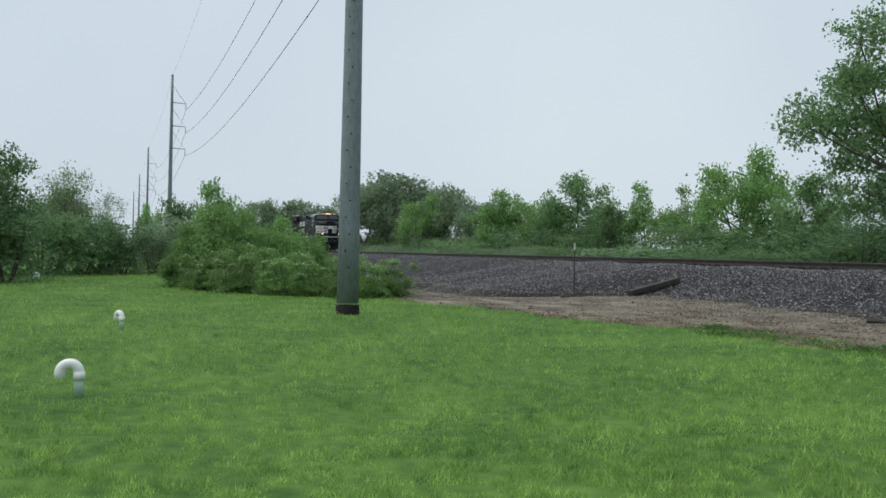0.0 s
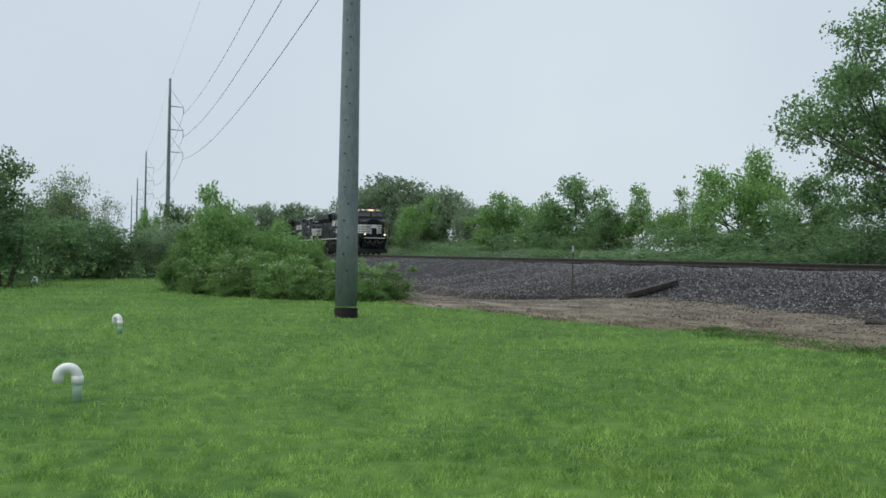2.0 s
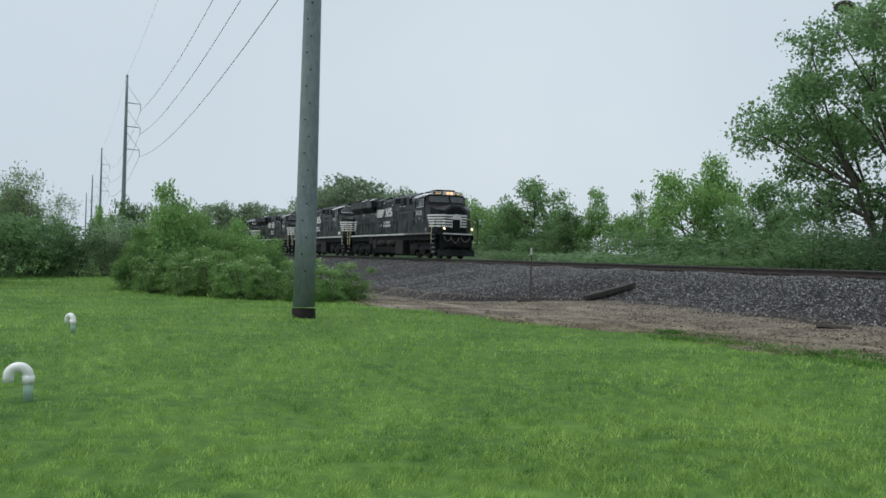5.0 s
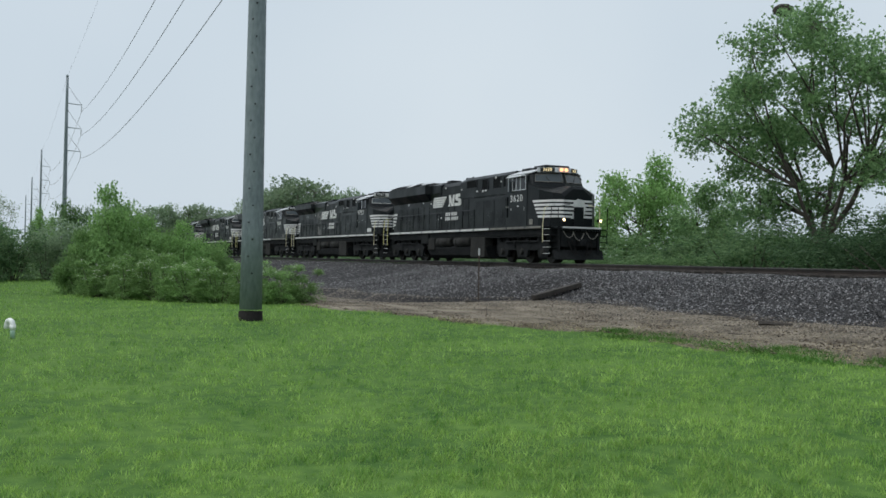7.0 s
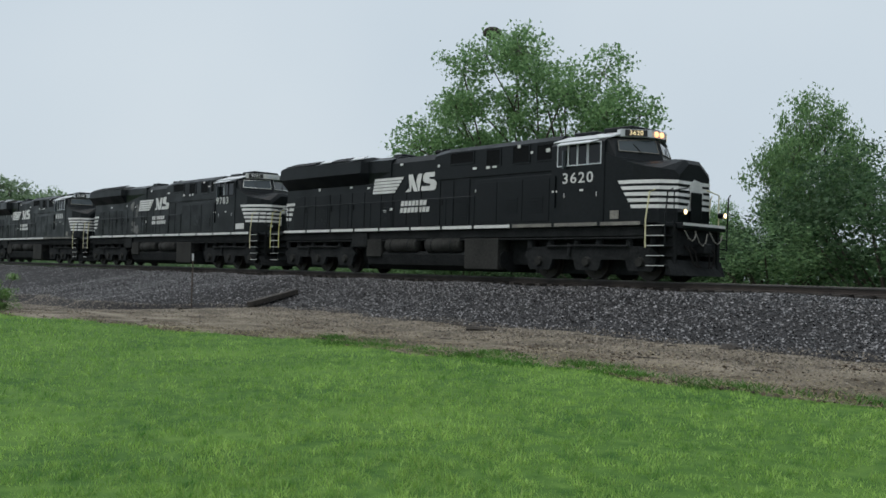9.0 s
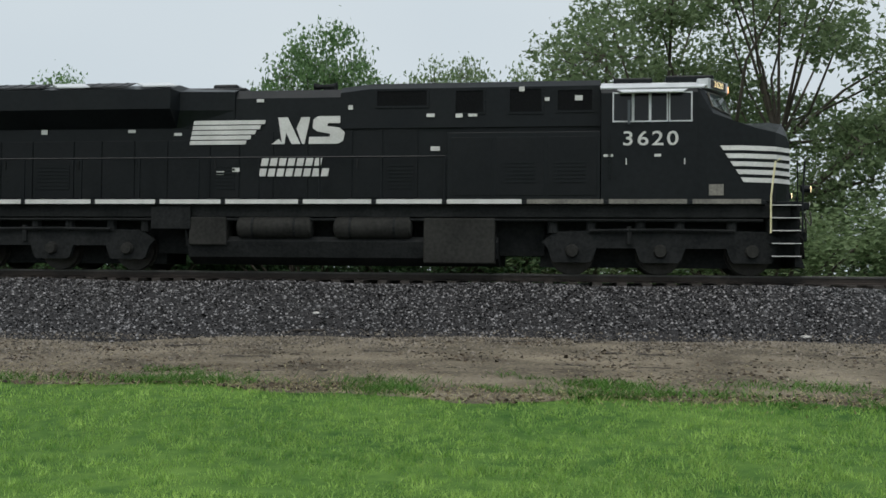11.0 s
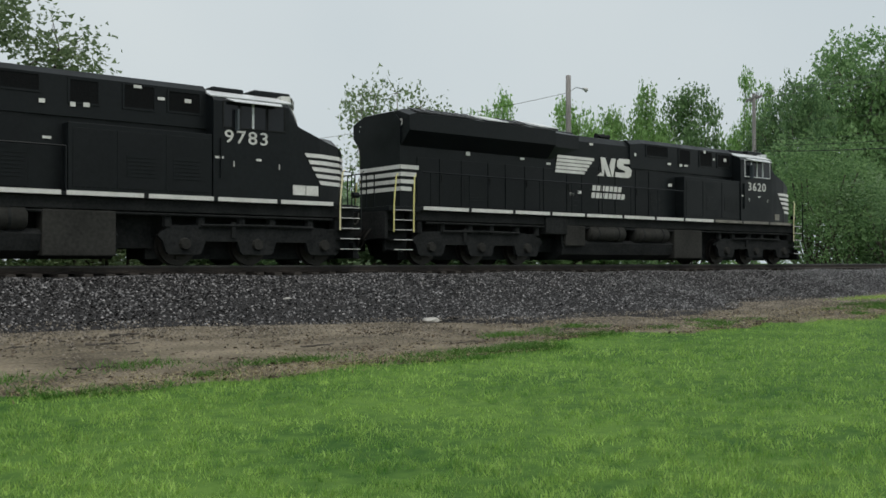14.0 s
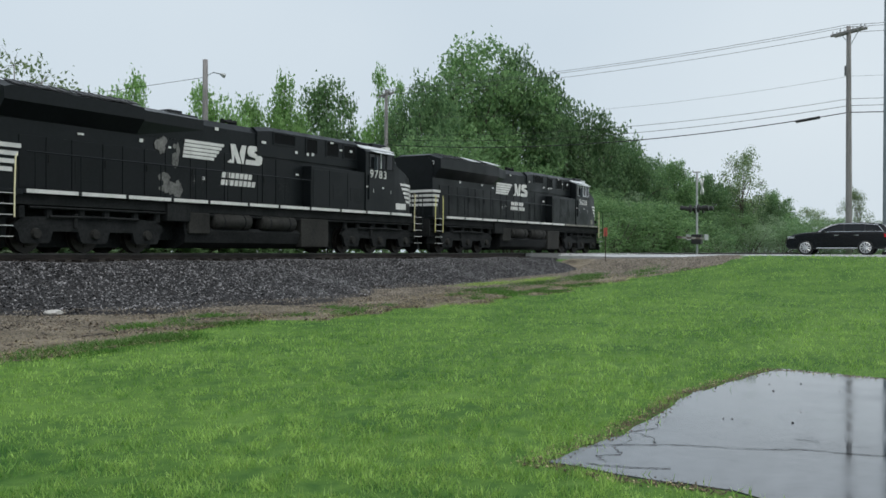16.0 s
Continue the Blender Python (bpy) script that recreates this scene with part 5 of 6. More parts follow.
    block(lo, "exhaust_shroud", -11.4, -10.0, -0.7, 0.7, 4.44, 4.56, "loco", 0.04)
    # horn
    hx = -8.1
    rod(lo, "horn_post", [(hx, -0.25, 4.44), (hx, -0.25, 4.62)], 0.03, "loco")
    for k, yy in enumerate((-0.36, -0.25, -0.14)):
        bm = B()
        d = 1 if k != 1 else -1
        tube(bm, [(hx - 0.2 * d, yy, 4.6 + 0.03 * k), (hx + 0.12 * d, yy, 4.6 + 0.03 * k), (hx + 0.28 * d, yy, 4.6 + 0.03 * k)], 0.03, 8, 0.1)
        part("horn", bm, "grime", lo)
    # hood doors, handles and seams
    x = -17.1
    k = 0
    while x < -5.6:
        wd = (0.86, 0.86, 1.1, 0.74)[k % 4]
        z1 = 3.2 if x < b + 0.5 else 3.4
        door = block(lo, "hood_door", x, x + wd - 0.05, -w - 0.022, -w, 1.78, z1, "loco_door", 0.006)
        if k % 2:
            block(door, "door_latch", x + 0.06, x + 0.1, -w - 0.045, -w - 0.022, 2.5, 2.72, "grime")
        if k % 5 == 2:
            for j in range(7):
                block(door, "louvre", x + 0.1, x + wd - 0.15, -w - 0.036, -w - 0.022, 2.0 + 0.09 * j, 2.05 + 0.09 * j, "loco")
        block(lo, "hood_door", x, x + wd - 0.05, w, w + 0.022, 1.78, z1, "loco_door", 0.006)
        x += wd
        k += 1
    for x, z in ((-15.2, 3.38), (-12.9, 3.4), (-11.7, 3.32), (-5.4, 3.7), (-4.7, 3.68), (-4.4, 3.7), (-3.2, 4.28), (-2.6, 4.05), (-1.9, 4.05), (-9.6, 4.12), (-7.3, 3.9), (-10.6, 2.35), (-10.2, 2.42), (-5.3, 2.9)):
        slab(lo, "notice_plate", x, x + rng.uniform(0.1, 0.24), -w - 0.085 if x > -7.4 and z > 3.4 else -w - 0.024, z, z + rng.uniform(0.06, 0.12), "white", 0, 0.006)
    emblem(lo, -9.15 if newer else -8.95, 3.42, y=w + 0.03)
    # walkway handrail
    posts = [-16.9 + 1.5 * k for k in range(9)]
    for s in (-1, 1):
        for x in posts:
            rod(lo, "rail_post", [(x, s * 1.47, 1.66), (x, s * 1.47, 2.72)], 0.022, "loco", 5)
        rod(lo, "handrail", [(-17.2, s * 1.47, 2.72), (-4.9, s * 1.47, 2.72)], 0.022, "loco", 5)
    # rear end: stripes round the corner
    for k in range(4):
        z0 = 2.18 + k * 0.215
        slab(lo, "rear_stripe", -17.72, -17.32 + 0.09 * k, -w - 0.024, z0, z0 + 0.12, "white", 0.0)
        bm = B()
        box(bm, -17.732, -17.72, -w, w, z0, z0 + 0.12)
        part("rear_stripe", bm, "white", lo)
    for yy in (-0.7, -0.3, 0.3, 0.7):
        rod(lo, "end_rail", [(-18.4, yy, 1.66), (-18.4, yy, 2.7)], 0.02, "loco", 5)
    rod(lo, "end_rail", [(-18.4, -1.1, 2.7), (-18.4, 1.1, 2.7)], 0.02, "loco", 5)
    # cab
    bm = B()
    yc = 1.5
    sec = [(-yc, 1.69), (-yc, 4.14), (-yc + 0.1, 4.25), (-0.75, 4.47), (0.75, 4.47), (yc - 0.1, 4.25), (yc, 4.14), (yc, 1.69)]
    def ring(x):
        return [(x, p, q) for p, q in sec]
    loft(bm, [ring(-1.3), ring(0.85)])
    cab = part("cab", bm, "loco", lo)
    # slanted front with windscreen, down to the nose
    bm = B()
    def front(sd, u, v, out=0.0):
        b0, b1, t0, t1 = Vector((1.22, sd * 1.4, 3.62)), Vector((1.92, 0, 3.5)), Vector((1.02, sd * 1.28, 4.22)), Vector((1.6, 0, 4.36))
        q = b1.lerp(b0, u).lerp(t1.lerp(t0, u), v)
        return q + Vector((0.85, sd * 0.15 * u, 0.5)) * out
    def patch(bm, sd, u0, u1, v0, v1, out, nu=5, nv=4):
        g = [[bm.verts.new(front(sd, u0 + (u1 - u0) * i / nu, v0 + (v1 - v0) * j / nv, out)) for i in range(nu + 1)] for j in range(nv + 1)]
        for j in range(nv):
            for i in range(nu):
                bm.faces.new((g[j][i], g[j][i + 1], g[j + 1][i + 1], g[j + 1][i]))
        return g
    for sd in (-1, 1):
        g = patch(bm, sd, 0, 1, 0, 1, 0.0)
        k0, k1, mid_top = bm.verts.new((0.85, sd * 1.46, 3.62)), bm.verts.new((0.85, sd * 1.4, 4.26)), bm.verts.new((0.85, 0, 4.46))
        bm.faces.new([k0] + [row[-1] for row in g] + [k1])
        bm.faces.new([k1] + g[-1][::-1] + [mid_top])
    bmesh.ops.remove_doubles(bm, verts=bm.verts, dist=0.001)
    bmesh.ops.recalc_face_normals(bm, faces=bm.faces)
    part("cab_front", bm, "loco", lo)
    bm = B()   # nose, narrowing forward
    def nose_ring(x, base, shoulder, zs, crown, zc):
        return [(x, -base, 1.69), (x, -shoulder, zs), (x, -crown, zc), (x, crown, zc), (x, shoulder, zs), (x, base, 1.69)]
    loft(bm, [nose_ring(0.85, 1.48, 1.48, 3.82, 1.2, 3.84), nose_ring(1.25, 1.47, 1.46, 3.64, 1.0, 3.66), nose_ring(1.86, 1.44, 1.42, 3.42, 0.62, 3.52),
              nose_ring(2.2, 1.33, 1.29, 3.33, 0.5, 3.56), nose_ring(2.62, 1.16, 1.12, 3.26, 0.42, 3.58), nose_ring(2.9, 0.86, 0.84, 3.2, 0.34, 3.55), nose_ring(3.0, 0.78, 0.74, 3.05, 0.28, 3.42)])
    part("nose", bm, "loco", lo)
    # striped front: stripes follow the narrowing nose
    for k in range(5):
        z0 = (2.1 if newer else 2.17) + k * 0.18
        z1 = z0 + 0.105
        xs = 1.87 - 0.115 * k
        bm = B()
        e = 0.012
        pts = [(xs, -1.48 + (xs - 0.85) * 0.04 - e), (1.86, -1.44 - e), (2.62 + e * 0.5, -1.16 - e), (3.0 + e, -0.78 - e * 0.3), (3.0 + e, 0.0)]
        lower = [bm.verts.new((p, q, z0)) for p, q in pts]
        upper = [bm.verts.new((p - (0.02 if p > 2.9 else 0) - (0.07 if i == 0 else 0), q + (0.012 if i else 0), z1)) for i, (p, q) in enumerate(pts)]
        for i in range(4):
            bm.faces.new((lower[i], lower[i + 1], upper[i + 1], upper[i]))
        r = bmesh.ops.extrude_face_region(bm, geom=bm.faces[:])
        bmesh.ops.translate(bm, verts=[v for v in r["geom"] if isinstance(v, bmesh.types.BMVert)], vec=(0.006, -0.006, 0))
        part("nose_stripe", bm, "white", lo)
        bm = B()
        box(bm, 3.0, 3.012, 0.0, 0.76, z0, z1)
        part("nose_stripe", bm, "white", lo)
    bm = B()
    prism(bm, [(-0.4, 2.05), (0.3, 2.05), (0.42, 2.55), (0.3, 2.92), (-0.05, 2.98), (-0.28, 2.75), (-0.2, 2.45)], "x", 3.012, 3.024)
    part("nose_emblem", bm, "white", lo)
    # roof: facets painted pale for the sky they mirror, overhanging sunshade
    for s in (-1, 1):
        bm = B()
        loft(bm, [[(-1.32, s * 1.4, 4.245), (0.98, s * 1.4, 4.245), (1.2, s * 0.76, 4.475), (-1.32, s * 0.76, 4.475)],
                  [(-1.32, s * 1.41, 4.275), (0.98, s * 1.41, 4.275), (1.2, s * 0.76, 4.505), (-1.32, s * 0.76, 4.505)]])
        part("roof_edge", bm, "silver", lo, "roof facet painted pale as reflected sky")
        bm = B()
        loft(bm, [[(-0.95, s * 1.49, 4.2), (0.62, s * 1.49, 4.2), (0.5, s * 1.76, 4.1), (-0.85, s * 1.76, 4.1)], [(-0.95, s * 1.49, 4.22), (0.62, s * 1.49, 4.22), (0.5, s * 1.76, 4.12), (-0.85, s * 1.76, 4.12)]])
        part("sunshade", bm, "silver", lo)
    block(lo, "roof_unit", -1.0, -0.1, -0.8, 0.5, 4.46, 4.62, "loco", 0.04)
    block(lo, "roof_unit", 0.2, 1.3, -0.8, 0.55, 4.46, 4.66, "loco", 0.04)
    for x in (0.35, 0.9):
        rod(lo, "antenna", [(x, 0.2, 4.6), (x, 0.2, 4.74)], 0.02, "loco")
    # side windows
    for x0, x1 in ((-1.02, -0.62), (-0.56, 0.16), (0.24, 0.7)):
        pane = block(lo, "cab_window", x0, x1, -yc - 0.006, -yc + 0.01, 3.5, 4.12, "glass")
        for q in ((x0 - 0.03, x0, 3.47, 4.15), (x1, x1 + 0.03, 3.47, 4.15), (x0, x1, 3.47, 3.5), (x0, x1, 4.12, 4.15)):
            block(pane, "window_frame", q[0], q[1], -yc - 0.02, -yc, q[2], q[3], "silver" if newer else "grime")
        block(lo, "cab_window", x0, x1, yc - 0.01, yc + 0.006, 3.5, 4.12, "glass")
    block(lo, "window_divider", -0.24, -0.18, -yc - 0.025, -yc, 3.5, 4.12, "silver")
    block(lo, "wind_deflector", -0.72, -0.66, -yc - 0.16, -yc - 0.02, 3.4, 3.95, "glass_pale")
    block(lo, "grab_iron", -1.12, -1.09, -yc - 0.05, -yc, 2.2, 3.2, "loco")
    # windscreens on the slanted front
    for s in (-1, 1):
        bm = B()
        patch(bm, s, 0.07, 0.93, 0.36, 0.88, 0.022)
        part("windscreen", bm, "glass_pale", lo)
        edge = [(0.93, 0.36), (0.5, 0.36), (0.07, 0.36), (0.07, 0.88), (0.5, 0.88), (0.93, 0.88), (0.93, 0.36)]
        rod(lo, "windscreen_trim", [front(s, u, v, 0.022) for u, v in edge], 0.02, "stripe_dull" if newer else "white", 4)
        rod(lo, "wiper", [front(s, 0.45, 0.3, 0.05), front(s, 0.6, 0.7, 0.04)], 0.012, "black_plate")
    # number boards and headlight at the roof's front
    bm = B()
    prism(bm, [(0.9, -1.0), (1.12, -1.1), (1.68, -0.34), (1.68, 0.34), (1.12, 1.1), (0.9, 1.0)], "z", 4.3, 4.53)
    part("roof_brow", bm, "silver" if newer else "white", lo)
    for s in (-1, 1):
        board = block(lo, "number_board", -0.34, 0.34, -0.012, 0.004, -0.1, 0.1, "black_plate")
        board.matrix_basis = Matrix.Translation((1.405, s * 0.725, 4.415)) @ pose(0, 0, 0, 0, 0, 54 if s < 0 else 126)
        number_marks("board_number", number, 0.2, Matrix.Translation((0, -0.0155, 0)) @ pose(0, 0, 0, 90, 0, 0), "lamp_board" if lit else "white", board, 1.1, 0.003)
        lampb = B()
        tube(lampb, [(1.67, s * 0.13, 4.415), (1.72, s * 0.13, 4.415)], 0.08, 12)
        part("headlight", lampb, "lamp_warm" if lit else "silver", lo)
        housing = B()
        tube(housing, [(3.2, s * 0.98, 1.98), (3.4, s * 0.98, 1.98)], 0.085, 12)
        part("ditch_light_housing", housing, "loco", lo)
        lampb = B()
        tube(lampb, [(3.4, s * 0.98, 1.98), (3.415, s * 0.98, 1.98)], 0.068, 12)
        part("ditch_light", lampb, "lamp_on" if lit else "silver", lo)
        rod(lo, "front_rail", [(3.1, s * 1.1, 1.66), (3.1, s * 1.1, 2.6), (3.1, s * 0.5, 2.7)], 0.02, "cream" if s > 0 else "loco")
    block(lo, "front_gate", 3.06, 3.1, -0.26, 0.26, 1.7, 2.6, "loco", 0.02)
    # number, notices
    number_marks("cab_number", number, 0.46, Matrix.Translation((-0.2 if newer else -0.38, -yc - 0.006, 3.08 if newer else 3.24)) @ pose(0, 0, 0, 90, 0, 0) @ Matrix.Diagonal((1.22, 1, 1, 1)), "white", lo, 1.18)
    for k in range(3):
        slab(lo, "notice_bar", -1.25 + k * 0.12 + (0.9 if k == 2 else 0), -1.15 + k * 0.12 + (0.95 if k == 2 else 0), -yc, 2.68, 2.74, "white", 0.0, 0.006)
    slab(lo, "notice_plate", 1.1, 1.42, -1.48, 1.8, 2.05, "stripe_dull", 0, 0.014) if newer else [slab(lo, "notice_plate", x0, x0 + 0.38, -1.48, 1.86, 2.12, "white", 0, 0.014) for x0 in (0.98, 1.38)]
    for x in (-0.75, 0.55):
        slab(lo, "notice_bar", x, x + 0.025, -yc, 2.5, 2.64, "white", 0, 0.006)
    if newer:
        for yy in (-0.85, 0.85):
            number_marks("rear_number", number, 0.27, Matrix.Translation((a - 0.008, yy, 4.19)) @ pose(0, 0, 0, 90, 0, -90), "white", radiator, 1.0, 0.004)
    else:
        prng = random.Random(4)
        for k in range(16):
            x, z = -12.15 + prng.uniform(0, 0.9), 1.85 + prng.uniform(0, 1.7)
            n = prng.randint(6, 9)
            bm = B()
            rx, rz = prng.uniform(0.08, 0.28), prng.uniform(0.1, 0.34)
            prism(bm, [(x + rx * prng.uniform(0.6, 1.1) * math.cos(i * math.tau / n), z + rz * prng.uniform(0.6, 1.1) * math.sin(i * math.tau / n)) for i in range(n)], "y", -w - 0.0255 - 0.0004 * k, -w - 0.022)
            part("bare_patch", bm, "primer", lo, "patch where paint is worn off")
    # underside: tank, air reservoirs, boxes
    bm = B()
    prism(bm, [(-1.36, 0.72), (-1.26, 0.34), (-0.9, 0.16), (0.9, 0.16), (1.26, 0.34), (1.36, 0.72), (1.2, 0.84), (-1.2, 0.84)], "x", -11.2, -3.65)
    part("fuel_tank", bm, "grime", lo)
    block(lo, "equipment_box", -11.15, -10.2, -1.42, -0.9, 0.62, 1.3, "dust", 0.03)
    block(lo, "equipment_box", -5.4, -3.72, -1.42, -0.9, 0.22, 1.28, "dust", 0.03)
    for x0, x1 in ((-9.95, -8.12), (-7.56, -5.7)):
        for s in (-1, 1):
            bm = B()
            tube(bm, [(x0, s * 1.22, 1.06), (x0 + 0.06, s * 1.22, 1.06)], 0.2, 16, 0.27)
            tube(bm, [(x0 + 0.06, s * 1.22, 1.06), (x1 - 0.06, s * 1.22, 1.06)], 0.27, 16)
            tube(bm, [(x1 - 0.06, s * 1.22, 1.06), (x1, s * 1.22, 1.06)], 0.27, 16, 0.2)
            tank = part("air_reservoir", bm, "dust", lo, smooth=True)
            for xx in (x0 + 0.4, x1 - 0.4):
                bm = B()
                tube(bm, [(xx - 0.03, s * 1.22, 1.06), (xx + 0.03, s * 1.22, 1.06)], 0.28, 16)
                part("strap", bm, "grime", tank)
    block(lo, "centre_sill", -12.2, -2.6, -0.75, 0.75, 0.42, 1.32, "grime")
    block(lo, "battery_box", -12.1, -11.1, -1.45, -1.0, 1.0, 1.55, "grime", 0.02)
    rod(lo, "sand_pipe", [(-11.3, -1.3, 1.3), (-11.2, -1.3, 0.6)], 0.04, "grime")
    for yy in (-1.35,):
        rod(lo, "air_pipe", [(-17, yy, 1.24), (2.3, yy, 1.24)], 0.035, "grime")
    truck(lo, (-16.74, -14.76, -12.78), -14.76)
    truck(lo, (-1.95, 0.05, 2.08), 0.05)
    CARS.append(lo)
    return lo


def boxcar(k, label):
    """A brown ribbed boxcar on two-axle trucks."""
    lo = thing("boxcar", pose(-240, TRACK, RAIL), label, "boxcar", "train cars")
    block(lo, "body", -17.6, 2.9, -1.48, 1.48, 1.15, 4.3, "boxcar", 0.03)
    bm = B()
    prism(bm, [(-1.52, 4.26), (-1.0, 4.5), (0, 4.62), (1.0, 4.5), (1.52, 4.26)], "x", -17.65, 2.95)
    part("roof", bm, "boxcar_grey", lo)
    for i in range(26):
        x = -17.2 + i * 0.78
        if not -9.0 < x < -5.6:
            block(lo, "rib", x, x + 0.1, -1.54, -1.48, 1.2, 4.25, "boxcar")
    door = block(lo, "sliding_door", -9.0, -5.7, -1.58, -1.5, 1.2, 4.2, "boxcar", 0.02)
    for j in range(5):
        block(door, "door_rib", -8.9, -5.8, -1.61, -1.58, 1.5 + j * 0.55, 1.6 + j * 0.55, "boxcar")
    block(lo, "sill", -17.6, 2.9, -1.0, 1.0, 0.85, 1.15, "grime")
    for mid in (-15.5, 0.8):
        for s in (-1, 1):
            bm = B()
            prism(bm, [(mid - 1.2, 0.4), (mid - 1.2, 0.62), (mid - 0.5, 0.8), (mid + 0.5, 0.8), (mid + 1.2, 0.62), (mid + 1.2, 0.4), (mid + 0.6, 0.4), (mid + 0.3, 0.25), (mid - 0.3, 0.25), (mid - 0.6, 0.4)], "y", min(s * 1.0, s * 1.15), max(s * 1.0, s * 1.15))
            part("side_frame", bm, "grime", lo)
        for x in (mid - 0.87, mid + 0.87):
            bm = B()
            tube(bm, [(0, -0.78, 0), (0, 0.78, 0)], 0.08, 8)
            for s in (-1, 1):
                tube(bm, [(0, s * 0.69, 0), (0, s * 0.83, 0)], 0.45, 20)
            w = part("wheelset", bm, "wheel", lo)
            w.matrix_basis = pose(x, 0, 0.45)
            WHEELS.append((w, x))
    for ex, sg in ((-17.6, -1), (2.9, 1)):
        block(lo, "coupler", min(ex, ex + sg * 0.8), max(ex, ex + sg * 0.8), -0.15, 0.15, 0.75, 1.05, "grime", 0.03)
        for j in range(6):
            rod(lo, "end_ladder_rung", [(ex + sg * 0.03, -1.4, 1.5 + j * 0.45), (ex + sg * 0.03, -0.9, 1.5 + j * 0.45)], 0.02, "grime")
    CARS.append(lo)


locomotive(3620, True, lit=True, label="black freight locomotive with white stripes and lit headlights, leading")
locomotive(9783, False, label="black freight locomotive with white cab front and worn side")
locomotive(None, True, label="black freight locomotive with white stripes, third in line")
locomotive(None, False, label="black freight locomotive with pale cab, fourth in line")
locomotive(None, False, label="black freight locomotive in the middle of the train")
for k in range(4):
    boxcar(k, "rusty brown ribbed boxcar behind the locomotives")


# ---- crossing signal, red marker ----
sig = thing("crossing_signal", pose(60.0, 16.4, 1.36), "railway crossing signal with crossbuck, lamps and lowered gate", "crossing signal")
rod(sig, "mast", [(0, 0, 0), (0, 0, 5.2)], 0.07, "signal_grey", 8)
rod(sig, "mast_arm", [(0, 0.25, 5.2), (0, -0.25, 5.2)], 0.05, "signal_grey")
for lean in (-1, 1):
    bm = B()
    box(bm, -0.02, 0.02, -0.6, 0.6, -0.11, 0.11)
    bmesh.ops.rotate(bm, verts=bm.verts, matrix=Matrix.Rotation(lean * radians(48), 3, "X"))
    bmesh.ops.rotate(bm, verts=bm.verts, matrix=Matrix.Rotation(radians(-62), 3, "Z"))
    bmesh.ops.translate(bm, verts=bm.verts, vec=(-0.15, -0.35, 4.3))
    part("crossbuck_board", bm, "line_white", sig)
rod(sig, "lamp_bar", [(-0.75, 0, 2.95), (0.75, 0, 2.95)], 0.04, "black_plate")
for sd in (-1, 1):
    for xx in (-0.55, 0.55):
        bm = B()
        tube(bm, [(xx, sd * 0.2, 2.92), (xx, sd * 0.3, 2.92)], 0.25, 14)
        lamp = part("lamp_plate", bm, "black_plate", sig)
        bm = B()
        tube(bm, [(xx, sd * 0.3, 2.92), (xx, sd * 0.85, 2.98)], 0.12, 10, 0.15)
        part("lamp_hood", bm, "black_plate", lamp)
block(sig, "gate_mechanism", -0.25, 0.25, -0.3, 0.3, 0.75, 1.35, "black_plate", 0.03)
for yy in (-0.55, 0.55):
    block(sig, "counterweight_arm", -0.35, 0.45, yy - 0.03, yy + 0.03, 1.0, 1.35, "signal_grey")
for k in range(6):
    block(sig, "gate_arm", -0.4 - 0.95 * (k + 1), -0.4 - 0.95 * k, -0.55, -0.5, 1.03, 1.15, "rust" if k % 2 else "stripe_dull")
ob = thing("track_marker", pose(47.8, 17.8, float(land(47.8, 17.8))), "small red marker plate on a thin post", "marker")
rod(ob, "post", [(0, 0, 0), (0, 0, 1.55)], 0.025, "rust")
block(ob, "plate", -0.02, 0.02, -0.1, 0.1, 1.3, 1.75, "red", 0.005)


# ---- wooden power poles along the road, lamp pole ----
def wood_pole(x, y, top, label, arms=True, turn=0.0):
    z = float(land(x, y)) - 0.05
    ob = thing("power_pole", pose(x, y, z, 0, 0, turn), label, "utility pole", "wooden power poles")
    h = top - z
    bm = B()
    tube(bm, [(0, 0, h * k / 6) for k in range(7)], 0.2, 10, 0.13)
    part("shaft", bm, "pole_wood", ob, smooth=True)
    if arms:
        for dx in (-0.16, 0.16):
            bm = B()
            box(bm, -1.25, 1.25, dx - 0.05, dx + 0.05, h - 0.42, h - 0.28)
            arm = part("crossarm", bm, "pole_wood", ob)
            for px in (-1.1, -0.5, 0.5, 1.1):
                bm = B()
                for j in range(3):
                    tube(bm, [(px, dx, h - 0.28 + 0.07 * j), (px, dx, h - 0.23 + 0.07 * j)], 0.05, 8, 0.025)
                part("insulator", bm, "ceramic", arm)
        rod(ob, "brace", [(-0.7, -0.1, h - 0.35), (0, -0.15, h - 1.1)], 0.02, "galv")
        rod(ob, "brace", [(0.7, -0.1, h - 0.35), (0, -0.15, h - 1.1)], 0.02, "galv")
        bm = B()
        tube(bm, [(0.32, -0.1, h - 2.9), (0.32, -0.1, h - 2.3)], 0.09, 10)
        part("cutout_switch", bm, "ceramic", ob)
        rod(ob, "drop_wire", [(0.3, -0.1, h - 2.9), (0.15, -0.14, h - 3.8), (0.05, -0.18, h - 4.3)], 0.012, "cable")
    return ob


wood_pole(62.5, 8.0, 15.1, "weathered wooden power pole with double crossarm beside the road", True, 52)
wood_pole(62.0, 40.6, 13.9, "weathered wooden power pole with crossarm beyond the tracks", True, 52)
wood_pole(62.5, -32, 15.1, "weathered wooden power pole beside the road")
lp = wood_pole(37.4, 35.6, 11.5, "weathered wooden pole with a street lamp", False)
rod(lp, "lamp_arm", [(0, 0, 10.2), (0.5, -0.1, 10.5), (0.95, -0.2, 10.45)], 0.025, "galv")
bm = B()
